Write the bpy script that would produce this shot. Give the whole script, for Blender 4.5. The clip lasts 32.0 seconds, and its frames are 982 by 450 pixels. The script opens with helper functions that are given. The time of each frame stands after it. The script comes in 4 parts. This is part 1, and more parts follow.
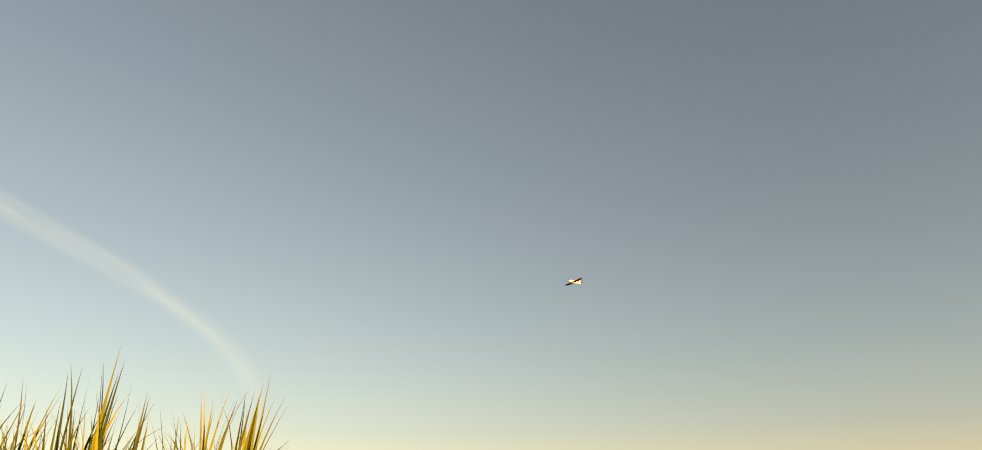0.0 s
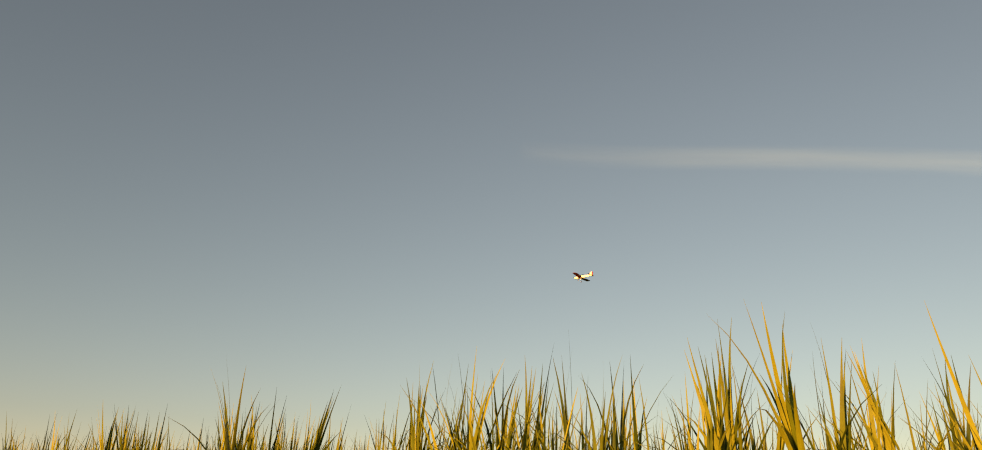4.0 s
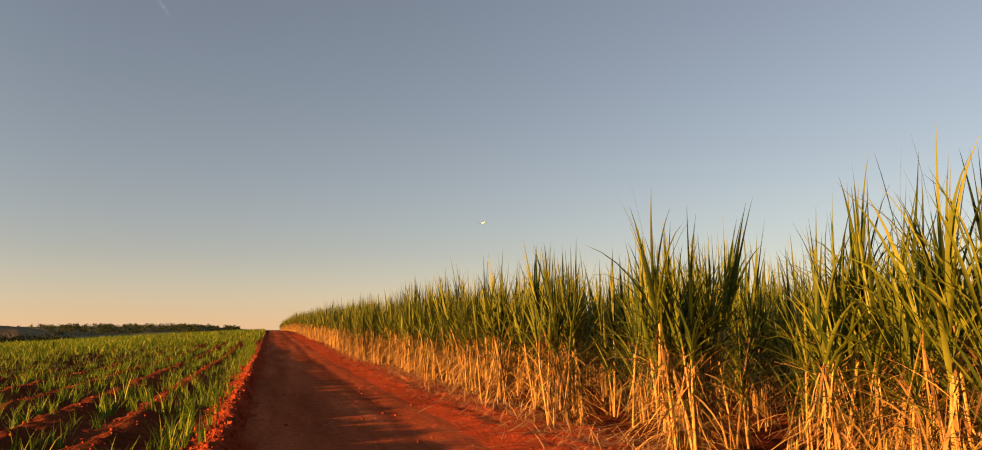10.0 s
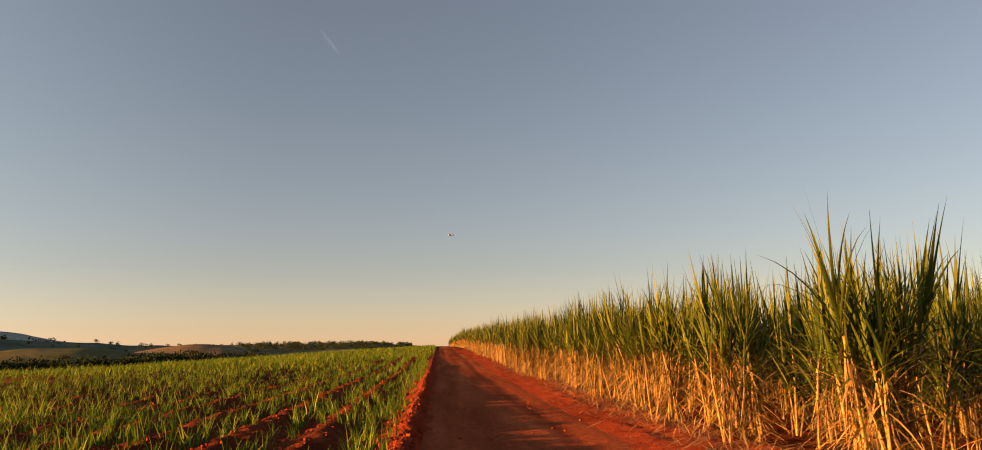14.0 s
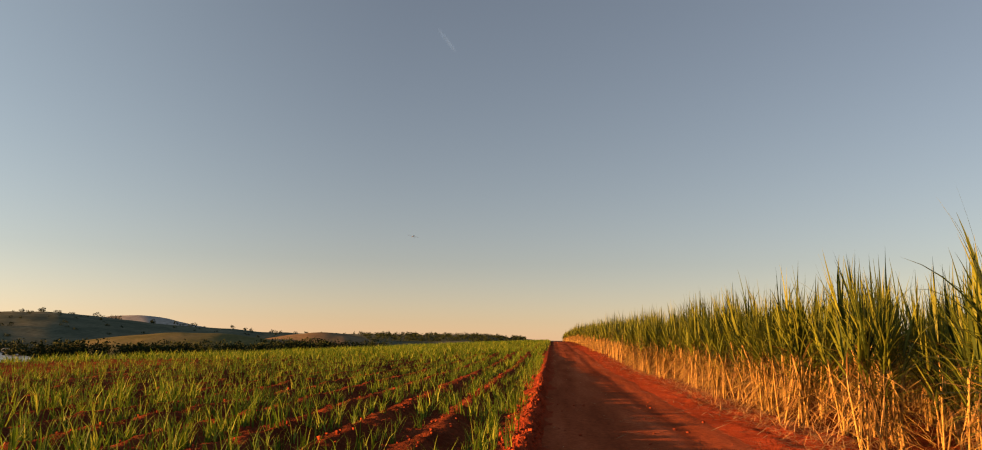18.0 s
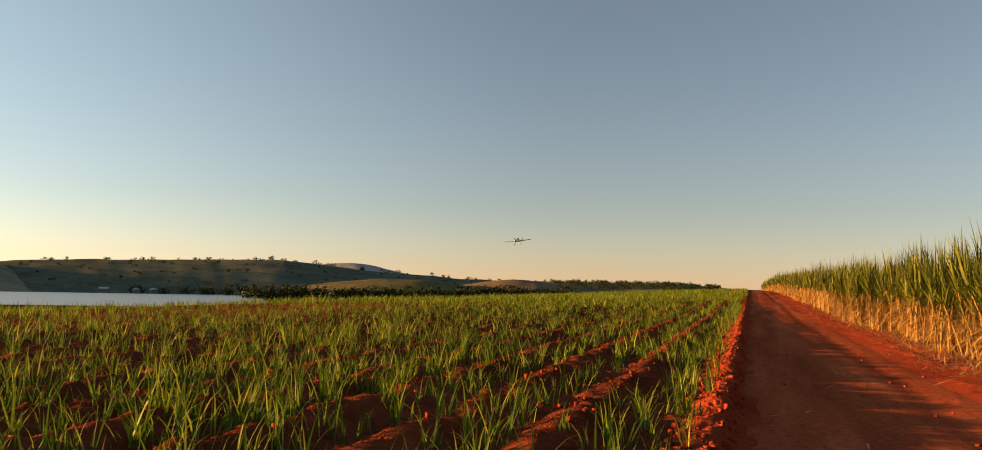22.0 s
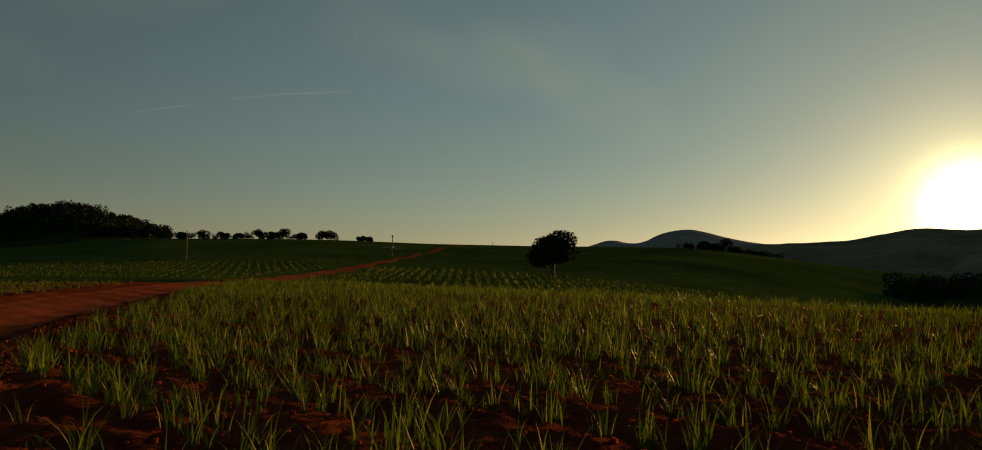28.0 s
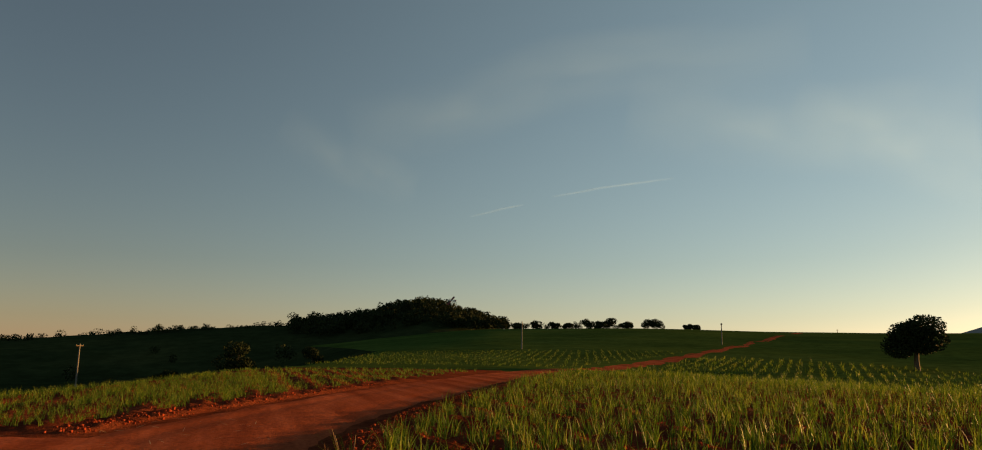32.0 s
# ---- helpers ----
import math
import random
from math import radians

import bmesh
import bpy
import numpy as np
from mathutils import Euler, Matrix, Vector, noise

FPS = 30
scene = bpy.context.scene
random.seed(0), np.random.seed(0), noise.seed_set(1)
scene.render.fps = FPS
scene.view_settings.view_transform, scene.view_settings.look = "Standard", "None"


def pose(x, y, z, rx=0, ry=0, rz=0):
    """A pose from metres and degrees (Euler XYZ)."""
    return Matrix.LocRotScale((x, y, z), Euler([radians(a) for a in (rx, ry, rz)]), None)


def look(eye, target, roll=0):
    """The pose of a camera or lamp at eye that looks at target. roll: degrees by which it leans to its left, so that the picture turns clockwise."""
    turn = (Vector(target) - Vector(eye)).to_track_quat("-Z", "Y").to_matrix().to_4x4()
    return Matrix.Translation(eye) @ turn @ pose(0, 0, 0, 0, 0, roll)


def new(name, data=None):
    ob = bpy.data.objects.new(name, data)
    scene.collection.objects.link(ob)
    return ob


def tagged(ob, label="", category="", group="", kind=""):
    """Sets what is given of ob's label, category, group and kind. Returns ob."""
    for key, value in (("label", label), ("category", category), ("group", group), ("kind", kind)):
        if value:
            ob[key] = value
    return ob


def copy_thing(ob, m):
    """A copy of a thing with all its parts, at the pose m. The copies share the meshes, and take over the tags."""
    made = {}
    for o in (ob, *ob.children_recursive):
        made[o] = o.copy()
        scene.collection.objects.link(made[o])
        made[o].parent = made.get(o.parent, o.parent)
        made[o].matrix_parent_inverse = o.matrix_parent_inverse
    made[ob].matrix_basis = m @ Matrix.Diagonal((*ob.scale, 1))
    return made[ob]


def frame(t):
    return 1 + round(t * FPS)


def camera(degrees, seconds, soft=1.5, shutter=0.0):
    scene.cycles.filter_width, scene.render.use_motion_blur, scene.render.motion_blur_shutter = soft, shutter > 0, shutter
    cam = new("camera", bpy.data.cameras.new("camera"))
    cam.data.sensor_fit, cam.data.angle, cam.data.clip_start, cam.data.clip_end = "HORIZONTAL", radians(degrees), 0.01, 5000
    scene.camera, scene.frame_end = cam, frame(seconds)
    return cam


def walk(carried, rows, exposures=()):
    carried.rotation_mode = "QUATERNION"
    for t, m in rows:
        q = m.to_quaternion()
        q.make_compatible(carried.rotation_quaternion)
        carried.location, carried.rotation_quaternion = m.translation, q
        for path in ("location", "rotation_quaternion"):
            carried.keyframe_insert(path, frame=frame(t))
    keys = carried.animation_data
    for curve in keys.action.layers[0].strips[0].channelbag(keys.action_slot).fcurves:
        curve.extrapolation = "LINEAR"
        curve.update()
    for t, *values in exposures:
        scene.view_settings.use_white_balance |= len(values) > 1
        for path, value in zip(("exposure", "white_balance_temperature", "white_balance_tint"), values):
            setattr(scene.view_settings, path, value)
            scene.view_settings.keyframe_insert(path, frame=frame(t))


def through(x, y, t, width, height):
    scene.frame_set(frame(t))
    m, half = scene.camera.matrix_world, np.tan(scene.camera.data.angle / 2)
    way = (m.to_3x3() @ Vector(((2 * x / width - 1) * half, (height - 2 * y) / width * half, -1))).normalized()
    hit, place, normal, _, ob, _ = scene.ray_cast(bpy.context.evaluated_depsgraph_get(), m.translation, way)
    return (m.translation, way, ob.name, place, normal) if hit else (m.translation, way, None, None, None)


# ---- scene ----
W, H = 1568, 718
cam = camera(67.0, 32.0, 1.0)
# seconds, x, y, z, rx, ry, rz
PATH = [
    (0, -0.427, -0.295, 1.601, 111.91, 0.5, -125.93), (0.5, -0.443, -0.317, 1.611, 110.83, 0.71, -115.1), (1, -0.297, -0.307, 1.616, 112.97, 1.33, -101.38),
    (1.5, -0.211, -0.307, 1.602, 114.46, 1.29, -90.77), (2, -0.172, -0.37, 1.561, 115.09, 0.62, -78.7), (2.5, -0.097, -0.373, 1.591, 114.19, 0.89, -68.4),
    (3, -0.017, -0.271, 1.636, 114.45, -0.07, -60.31), (3.5, -0.065, -0.083, 1.607, 112.72, 0.15, -52.91), (4, 0.025, 0.032, 1.612, 111.72, -1.05, -46.04),
    (4.5, 0.186, 0.125, 1.612, 112.86, -2.23, -37.18), (6.5, 0.194, -0.071, 1.51, 101.42, -2.81, -24.27), (7, 0.239, 0.172, 1.536, 97.39, -4.13, -23.81),
    (7.5, 0.183, 0.378, 1.579, 96.56, -3.78, -23.56), (8, 0.173, 0.518, 1.591, 96.15, -2.62, -21.31), (8.5, 0.167, 0.6, 1.587, 95.8, -2.43, -19.84),
    (9, 0.202, 0.724, 1.597, 96.63, -0.76, -18.17), (9.5, 0.212, 0.8, 1.591, 97.11, 0.01, -16.84), (10, 0.196, 0.81, 1.583, 98.58, 0.34, -16.52),
    (10.5, 0.205, 0.794, 1.588, 98.95, 0.52, -14.91), (11, 0.198, 0.775, 1.576, 99.85, 0.9, -13.91), (11.5, 0.199, 0.78, 1.572, 99.69, 0.48, -12.74),
    (12, 0.184, 0.751, 1.575, 99.84, 0.86, -10.65), (12.5, 0.19, 0.752, 1.582, 99.39, 1.11, -8.54), (13, 0.163, 0.728, 1.585, 99.57, 1.01, -7.36),
    (13.5, 0.155, 0.717, 1.585, 99.73, 0.77, -5.39), (14, 0.161, 0.744, 1.588, 99.82, 0.72, -3.99), (14.5, 0.163, 0.755, 1.595, 100.04, 0.78, -2.22),
    (15, 0.142, 0.762, 1.6, 100.14, 0.36, -0.46), (15.5, 0.115, 0.726, 1.608, 99.99, 0.66, 0.8), (17.5, 0.021, 0.669, 1.62, 98.66, -1.27, 4.36),
    (18, 0.022, 0.624, 1.627, 99.38, -0.94, 4.64), (18.5, 0.007, 0.607, 1.622, 99.51, -1, 4.46), (19, 0.008, 0.604, 1.635, 99.45, -1.13, 4.59),
    (19.5, -0.031, 0.56, 1.65, 99.32, -1.16, 4.44), (20, -0.066, 0.493, 1.648, 98.63, -1.57, 6.6), (20.5, -0.109, 0.463, 1.639, 96.05, -1.85, 6.87),
    (21, -0.109, 0.423, 1.618, 94.65, -2.17, 9.82), (21.5, -0.054, 0.268, 1.614, 95.45, -1.36, 13.89), (22, -0.041, 0.169, 1.601, 95.07, -1.58, 19.14),
    (22.5, -0.004, 0.064, 1.604, 94.34, -0.99, 24.12), (23, -0.038, -0.056, 1.611, 93.11, -1.39, 31.59), (23.5, -0.133, -0.073, 1.563, 93.11, -2.6, 44.5),
    (24, -0.12, 0.022, 1.596, 92.35, -4.24, 59.8), (24.5, -0.121, 0.116, 1.596, 91.77, -4.95, 79.73), (25, -0.132, 0.199, 1.56, 92.64, -3.91, 98.34),
    (25.5, -0.112, 0.179, 1.592, 93.61, -3.14, 113.21), (26, -0.069, 0.1, 1.629, 94.51, -2.01, 121.26), (26.5, 0.085, 0.01, 1.609, 95.28, -3.73, 126.84),
    (28.5, 0.129, 0.302, 1.542, 93.89, -1.17, 139.36), (29, 0.026, 0.25, 1.613, 95.55, -3.97, 142.79), (29.5, 0.043, 0.068, 1.582, 95.63, -3.66, 147.86),
    (30, 0.065, 0.043, 1.605, 96.21, -3.22, 152.8), (30.5, 0.009, 0.04, 1.604, 98.86, -2.11, 154.64), (31, 0.017, 0.122, 1.614, 99.78, -1.79, 156.52),
    (31.5, 0.007, 0.138, 1.613, 99.54, -1.51, 158.68), (32, 0.003, 0.096, 1.621, 99.68, -0.89, 161.2),
]
EXPOSURES = [(0, 2.33, 8600, 11), (2, 2.0, 8700, 11), (4.5, 1.98, 8700, 13), (6.5, 2.15, 7700, 20), (18, 2.12, 7400, 18), (22, 2.12, 7000, 11), (23, 1.88, 6900, 9), (24, 1.25, 7100, 8), (24.5, 0.57, 7600, 2), (25, -0.03, 8000, -5), (26, -0.3, 8000, -9), (28.5, 0.38, 7200, -5), (29, 0.66, 7100, -4), (30, 1.13, 7050, 0), (32, 1.22, 6950, 3)]
walk(cam, [(r[0], pose(*r[1:])) for r in PATH], EXPOSURES)

# ---- sky and sun ----
SUN_AZ, SUN_EL = 103.5, 4.3          # degrees anticlockwise from +y, and above the horizon


def heading(az, el=0.0):
    a, e = radians(az), radians(el)
    return Vector((-math.sin(a) * math.cos(e), math.cos(a) * math.cos(e), math.sin(e)))


def sky():
    world = bpy.data.worlds.new("evening_sky")
    scene.world = world
    world.use_nodes = True
    nt = world.node_tree
    nt.nodes.clear()
    L = nt.links.new
    out = nt.nodes.new("ShaderNodeOutputWorld")
    tex = nt.nodes.new("ShaderNodeTexSky")
    tex.sky_type, tex.sun_disc = "NISHITA", False
    tex.sun_elevation, tex.sun_rotation = radians(SUN_EL), radians(-SUN_AZ)
    tex.air_density, tex.dust_density, tex.ozone_density, tex.altitude = 1.0, 0.45, 2.2, 600
    bg = nt.nodes.new("ShaderNodeBackground")
    bg.inputs["Strength"].default_value = 0.0545
    hs = nt.nodes.new("ShaderNodeHueSaturation")
    hs.inputs["Saturation"].default_value = 0.7       # evening haze
    L(tex.outputs[0], hs.inputs["Color"])
    L(hs.outputs[0], bg.inputs["Color"])
    # aureole round the low sun
    tc = nt.nodes.new("ShaderNodeTexCoord")
    dot = nt.nodes.new("ShaderNodeVectorMath")
    dot.operation = "DOT_PRODUCT"
    dot.inputs[1].default_value = heading(SUN_AZ, SUN_EL)
    L(tc.outputs["Generated"], dot.inputs[0])
    # warm haze along the horizon
    sep = nt.nodes.new("ShaderNodeSeparateXYZ")
    L(tc.outputs["Generated"], sep.inputs[0])
    flat = nt.nodes.new("ShaderNodeMath")
    flat.operation, flat.use_clamp = "SUBTRACT", True
    flat.inputs[0].default_value = 1.0
    L(sep.outputs["Z"], flat.inputs[1])
    low = nt.nodes.new("ShaderNodeMath")
    low.operation = "POWER"
    L(flat.outputs[0], low.inputs[0])
    low.inputs[1].default_value = 13.0
    scl = nt.nodes.new("ShaderNodeMath")
    scl.operation = "MULTIPLY"
    L(low.outputs[0], scl.inputs[0])
    scl.inputs[1].default_value = 0.062
    haze = nt.nodes.new("ShaderNodeBackground")
    haze.inputs["Color"].default_value = (1.0, 0.35, 0.24, 1)
    L(scl.outputs[0], haze.inputs["Strength"])
    add = nt.nodes.new("ShaderNodeAddShader")
    L(bg.outputs[0], add.inputs[0])
    L(haze.outputs[0], add.inputs[1])
    for power, strength, colour, hug in ((1500, 7.2, (1.0, 0.84, 0.45), False), (230, 0.46, (1.0, 0.70, 0.26), False), (30, 0.085, (1.0, 0.64, 0.22), False), (5, 0.11, (1.0, 0.47, 0.12), True), (1.4, 0.060, (0.62, 0.92, 1.0), False)):
        mx = nt.nodes.new("ShaderNodeMath")
        mx.operation = "MAXIMUM"
        L(dot.outputs["Value"], mx.inputs[0])
        mx.inputs[1].default_value = 0.0
        pw = nt.nodes.new("ShaderNodeMath")
        pw.operation = "POWER"
        L(mx.outputs[0], pw.inputs[0])
        pw.inputs[1].default_value = power
        ml = nt.nodes.new("ShaderNodeMath")
        ml.operation = "MULTIPLY"
        L(pw.outputs[0], ml.inputs[0])
        ml.inputs[1].default_value = strength
        if hug:        # this glow keeps to the horizon
            both = nt.nodes.new("ShaderNodeMath")
            both.operation = "MULTIPLY"
            L(ml.outputs[0], both.inputs[0])
            L(low.outputs[0], both.inputs[1])
            ml = both
        b = nt.nodes.new("ShaderNodeBackground")
        b.inputs["Color"].default_value = (*colour, 1)
        L(ml.outputs[0], b.inputs["Strength"])
        s = nt.nodes.new("ShaderNodeAddShader")
        L(add.outputs[0], s.inputs[0])
        L(b.outputs[0], s.inputs[1])
        add = s
    L(add.outputs[0], out.inputs["Surface"])
    sun = bpy.data.lights.new("sun", "SUN")
    sun.energy, sun.angle, sun.color = 5.0, radians(1.3), (1.0, 0.475, 0.15)
    ob = new("sun", sun)
    ob.matrix_basis = look((0, 0, 0), -heading(SUN_AZ, SUN_EL))


sky()

# ---- materials ----


def material(name, rough=0.8, spec=0.3, metal=0.0):
    m = bpy.data.materials.new(name)
    m.use_nodes = True
    b = m.node_tree.nodes["Principled BSDF"]
    b.inputs["Roughness"].default_value = rough
    b.inputs["Specular IOR Level"].default_value = spec
    b.inputs["Metallic"].default_value = metal
    return m, m.node_tree, b


def ramp(nt, stops):
    r = nt.nodes.new("ShaderNodeValToRGB")
    e = r.color_ramp.elements
    while len(e) < len(stops):
        e.new(0.5)
    for el, (p, c) in zip(e, stops):
        el.position, el.color = p, (*c, 1)
    return r


def noise_tex(nt, scale, detail=4.0, rough=0.6, coord="Object", stretch=None):
    tc = nt.nodes.new("ShaderNodeTexCoord")
    n = nt.nodes.new("ShaderNodeTexNoise")
    n.inputs["Scale"].default_value, n.inputs["Detail"].default_value, n.inputs["Roughness"].default_value = scale, detail, rough
    if stretch:
        mp = nt.nodes.new("ShaderNodeMapping")
        mp.inputs["Scale"].default_value = stretch
        nt.links.new(tc.outputs[coord], mp.inputs[0])
        nt.links.new(mp.outputs[0], n.inputs["Vector"])
    else:
        nt.links.new(tc.outputs[coord], n.inputs["Vector"])
    return n


def mixc(nt, fac, a, b, mode="MIX"):
    m = nt.nodes.new("ShaderNodeMix")
    m.data_type, m.blend_type = "RGBA", mode
    for sock, v in ((m.inputs["Factor"], fac), (m.inputs["A"], a), (m.inputs["B"], b)):
        if isinstance(v, (int, float)):
            sock.default_value = v
        elif isinstance(v, tuple):
            sock.default_value = (*v, 1)
        else:
            nt.links.new(v, sock)
    return m.outputs["Result"]


def bump(nt, b, height, strength=0.5, distance=0.02):
    n = nt.nodes.new("ShaderNodeBump")
    n.inputs["Strength"].default_value, n.inputs["Distance"].default_value = strength, distance
    nt.links.new(height, n.inputs["Height"])
    nt.links.new(n.outputs[0], b.inputs["Normal"])


def earth_material(name, dark, mid, light, fine=9.0, relief=0.03, stretch=None):
    m, nt, b = material(name, 1.0, 0.0)
    big = noise_tex(nt, 0.35, 5, 0.6, stretch=stretch)
    small = noise_tex(nt, fine, 8, 0.7)
    r1 = ramp(nt, [(0.3, dark), (0.52, mid), (0.72, light)])
    nt.links.new(big.outputs[0], r1.inputs[0])
    r2 = ramp(nt, [(0.3, (0.55, 0.55, 0.55)), (0.7, (1.25, 1.2, 1.15))])
    nt.links.new(small.outputs[0], r2.inputs[0])
    nt.links.new(mixc(nt, 1.0, r1.outputs[0], r2.outputs[0], "MULTIPLY"), b.inputs["Base Color"])
    bump(nt, b, small.outputs[0], 0.8, relief)
    return m


def leaf_material(name, colours, rough=0.5, through=0.35, scale=3.0):
    m, nt, b = material(name, rough, 0.1)
    oi = nt.nodes.new("ShaderNodeObjectInfo")
    geo = nt.nodes.new("ShaderNodeNewGeometry")
    add = nt.nodes.new("ShaderNodeMath")
    add.operation = "ADD"
    nt.links.new(oi.outputs["Random"], add.inputs[0])
    nt.links.new(geo.outputs["Random Per Island"], add.inputs[1])
    fr = nt.nodes.new("ShaderNodeMath")
    fr.operation = "FRACT"
    nt.links.new(add.outputs[0], fr.inputs[0])
    r = ramp(nt, [(i / max(1, len(colours) - 1), c) for i, c in enumerate(colours)])
    nt.links.new(fr.outputs[0], r.inputs[0])
    n = noise_tex(nt, scale, 4, 0.6)
    r2 = ramp(nt, [(0.3, (0.7, 0.7, 0.7)), (0.7, (1.2, 1.2, 1.2))])
    nt.links.new(n.outputs[0], r2.inputs[0])
    col = mixc(nt, 1.0, r.outputs[0], r2.outputs[0], "MULTIPLY")
    nt.links.new(col, b.inputs["Base Color"])
    tr = nt.nodes.new("ShaderNodeBsdfTranslucent")
    nt.links.new(col, tr.inputs["Color"])
    mx = nt.nodes.new("ShaderNodeMixShader")
    mx.inputs[0].default_value = through
    nt.links.new(b.outputs[0], mx.inputs[1])
    nt.links.new(tr.outputs[0], mx.inputs[2])
    nt.links.new(mx.outputs[0], nt.nodes["Material Output"].inputs["Surface"])
    return m


def plain_material(name, colour, rough=0.5, spec=0.4, metal=0.0, grain=20.0, vary=0.15):
    m, nt, b = material(name, rough, spec, metal)
    n = noise_tex(nt, grain, 4, 0.6)
    lo, hi = tuple(c * (1 - vary) for c in colour), tuple(min(1, c * (1 + vary)) for c in colour)
    r = ramp(nt, [(0.3, lo), (0.7, hi)])
    nt.links.new(n.outputs[0], r.inputs[0])
    nt.links.new(r.outputs[0], b.inputs["Base Color"])
    return m


SOIL = earth_material("red_soil", (0.10, 0.027, 0.014), (0.17, 0.045, 0.021), (0.26, 0.07, 0.031), 9.0, 0.12)
ROAD = earth_material("packed_red_earth", (0.22, 0.052, 0.023), (0.35, 0.088, 0.038), (0.50, 0.14, 0.064), 11.0, 0.03, (3.0, 0.25, 1.0))
# red soil again, brightened in colour as if lit by the low sun
LIT_CLOD = earth_material("sunlit_red_clods", (0.25, 0.048, 0.021), (0.35, 0.067, 0.029), (0.43, 0.09, 0.041), 14.0, 0.08)
CANE_LEAF = leaf_material("cane_leaf", [(0.020, 0.035, 0.006), (0.038, 0.060, 0.009), (0.078, 0.102, 0.013), (0.115, 0.138, 0.018), (0.155, 0.175, 0.026), (0.048, 0.073, 0.010)], 0.5, 0.16)
# the darkest browns put the shading among the dry leaves into colour
CANE_DRY = leaf_material("dry_cane_leaf", [(0.30, 0.165, 0.058), (0.11, 0.056, 0.022), (0.46, 0.285, 0.105), (0.06, 0.032, 0.015), (0.38, 0.25, 0.075), (0.24, 0.17, 0.04)], 0.7, 0.08)
CANE_STALK = leaf_material("cane_stalk", [(0.30, 0.18, 0.05), (0.40, 0.25, 0.075), (0.14, 0.085, 0.028)], 0.5, 0.0, 9.0)
YOUNG_LEAF = leaf_material("young_cane_leaf", [(0.032, 0.072, 0.008), (0.060, 0.120, 0.010), (0.12, 0.192, 0.016), (0.29, 0.32, 0.045)], 0.55, 0.36)
LITTER = leaf_material("cane_litter", [(0.34, 0.16, 0.06), (0.42, 0.24, 0.10), (0.50, 0.32, 0.15), (0.25, 0.10, 0.04)], 0.8, 0.1)
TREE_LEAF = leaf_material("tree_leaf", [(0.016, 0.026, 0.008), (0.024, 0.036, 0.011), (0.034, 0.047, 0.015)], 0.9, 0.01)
BARK = plain_material("bark", (0.12, 0.09, 0.06), 0.9, 0.1, 0.0, 8.0, 0.4)


def hill_material(name, a, b_, c, scale=0.012):
    m, nt, b = material(name, 1.0, 0.0)
    big = noise_tex(nt, scale, 6, 0.62)
    small = noise_tex(nt, scale * 14, 5, 0.7)
    r = ramp(nt, [(0.36, a), (0.52, b_), (0.66, c)])
    nt.links.new(big.outputs[0], r.inputs[0])
    r2 = ramp(nt, [(0.35, (0.7, 0.7, 0.7)), (0.65, (1.15, 1.15, 1.15))])
    nt.links.new(small.outputs[0], r2.inputs[0])
    nt.links.new(mixc(nt, 1.0, r.outputs[0], r2.outputs[0], "MULTIPLY"), b.inputs["Base Color"])
    return m


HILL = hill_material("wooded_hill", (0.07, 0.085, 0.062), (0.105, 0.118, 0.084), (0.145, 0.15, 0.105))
# dark ground under the woods; also paints the shade on the slope behind
WOOD_AND_SHADE = hill_material("wooded_knoll_and_shade", (0.02, 0.03, 0.012), (0.03, 0.042, 0.016), (0.045, 0.055, 0.02))
# lightened base colour stands in for haze before the backlit hills
HAZED_HILL = hill_material("hazed_hillside", (0.15, 0.145, 0.10), (0.20, 0.19, 0.13), (0.25, 0.235, 0.16))
# aerial haze over the farthest hills is put into this pale grey
FAR_HAZY_HILL = hill_material("hazy_distant_hill", (0.25, 0.25, 0.24), (0.30, 0.295, 0.275), (0.35, 0.335, 0.30), 0.004)
BARE = hill_material("bare_field", (0.15, 0.11, 0.07), (0.19, 0.14, 0.085), (0.23, 0.18, 0.11), 0.01)
PASTURE = hill_material("pasture", (0.10, 0.10, 0.045), (0.14, 0.13, 0.06), (0.17, 0.15, 0.075), 0.012)
GRASSLAND = hill_material("grassland", (0.035, 0.055, 0.014), (0.05, 0.072, 0.018), (0.065, 0.085, 0.024), 0.02)
FAR_PLOT = hill_material("planted_slope", (0.045, 0.078, 0.017), (0.062, 0.1, 0.021), (0.08, 0.12, 0.026), 0.03)

# ---- mesh helpers ----


def rnd(seed):
    return np.random.RandomState(seed)


def hash2(ix, iy):
    h = np.sin(ix * 127.1 + iy * 311.7) * 43758.5453
    return h - np.floor(h)


def vnoise(x, y):
    x, y = np.asarray(x, float), np.asarray(y, float)
    ix, iy = np.floor(x), np.floor(y)
    fx, fy = x - ix, y - iy
    fx, fy = fx * fx * (3 - 2 * fx), fy * fy * (3 - 2 * fy)
    a, b, c, d = hash2(ix, iy), hash2(ix + 1, iy), hash2(ix, iy + 1), hash2(ix + 1, iy + 1)
    return (a * (1 - fx) + b * fx) * (1 - fy) + (c * (1 - fx) + d * fx) * fy - 0.5


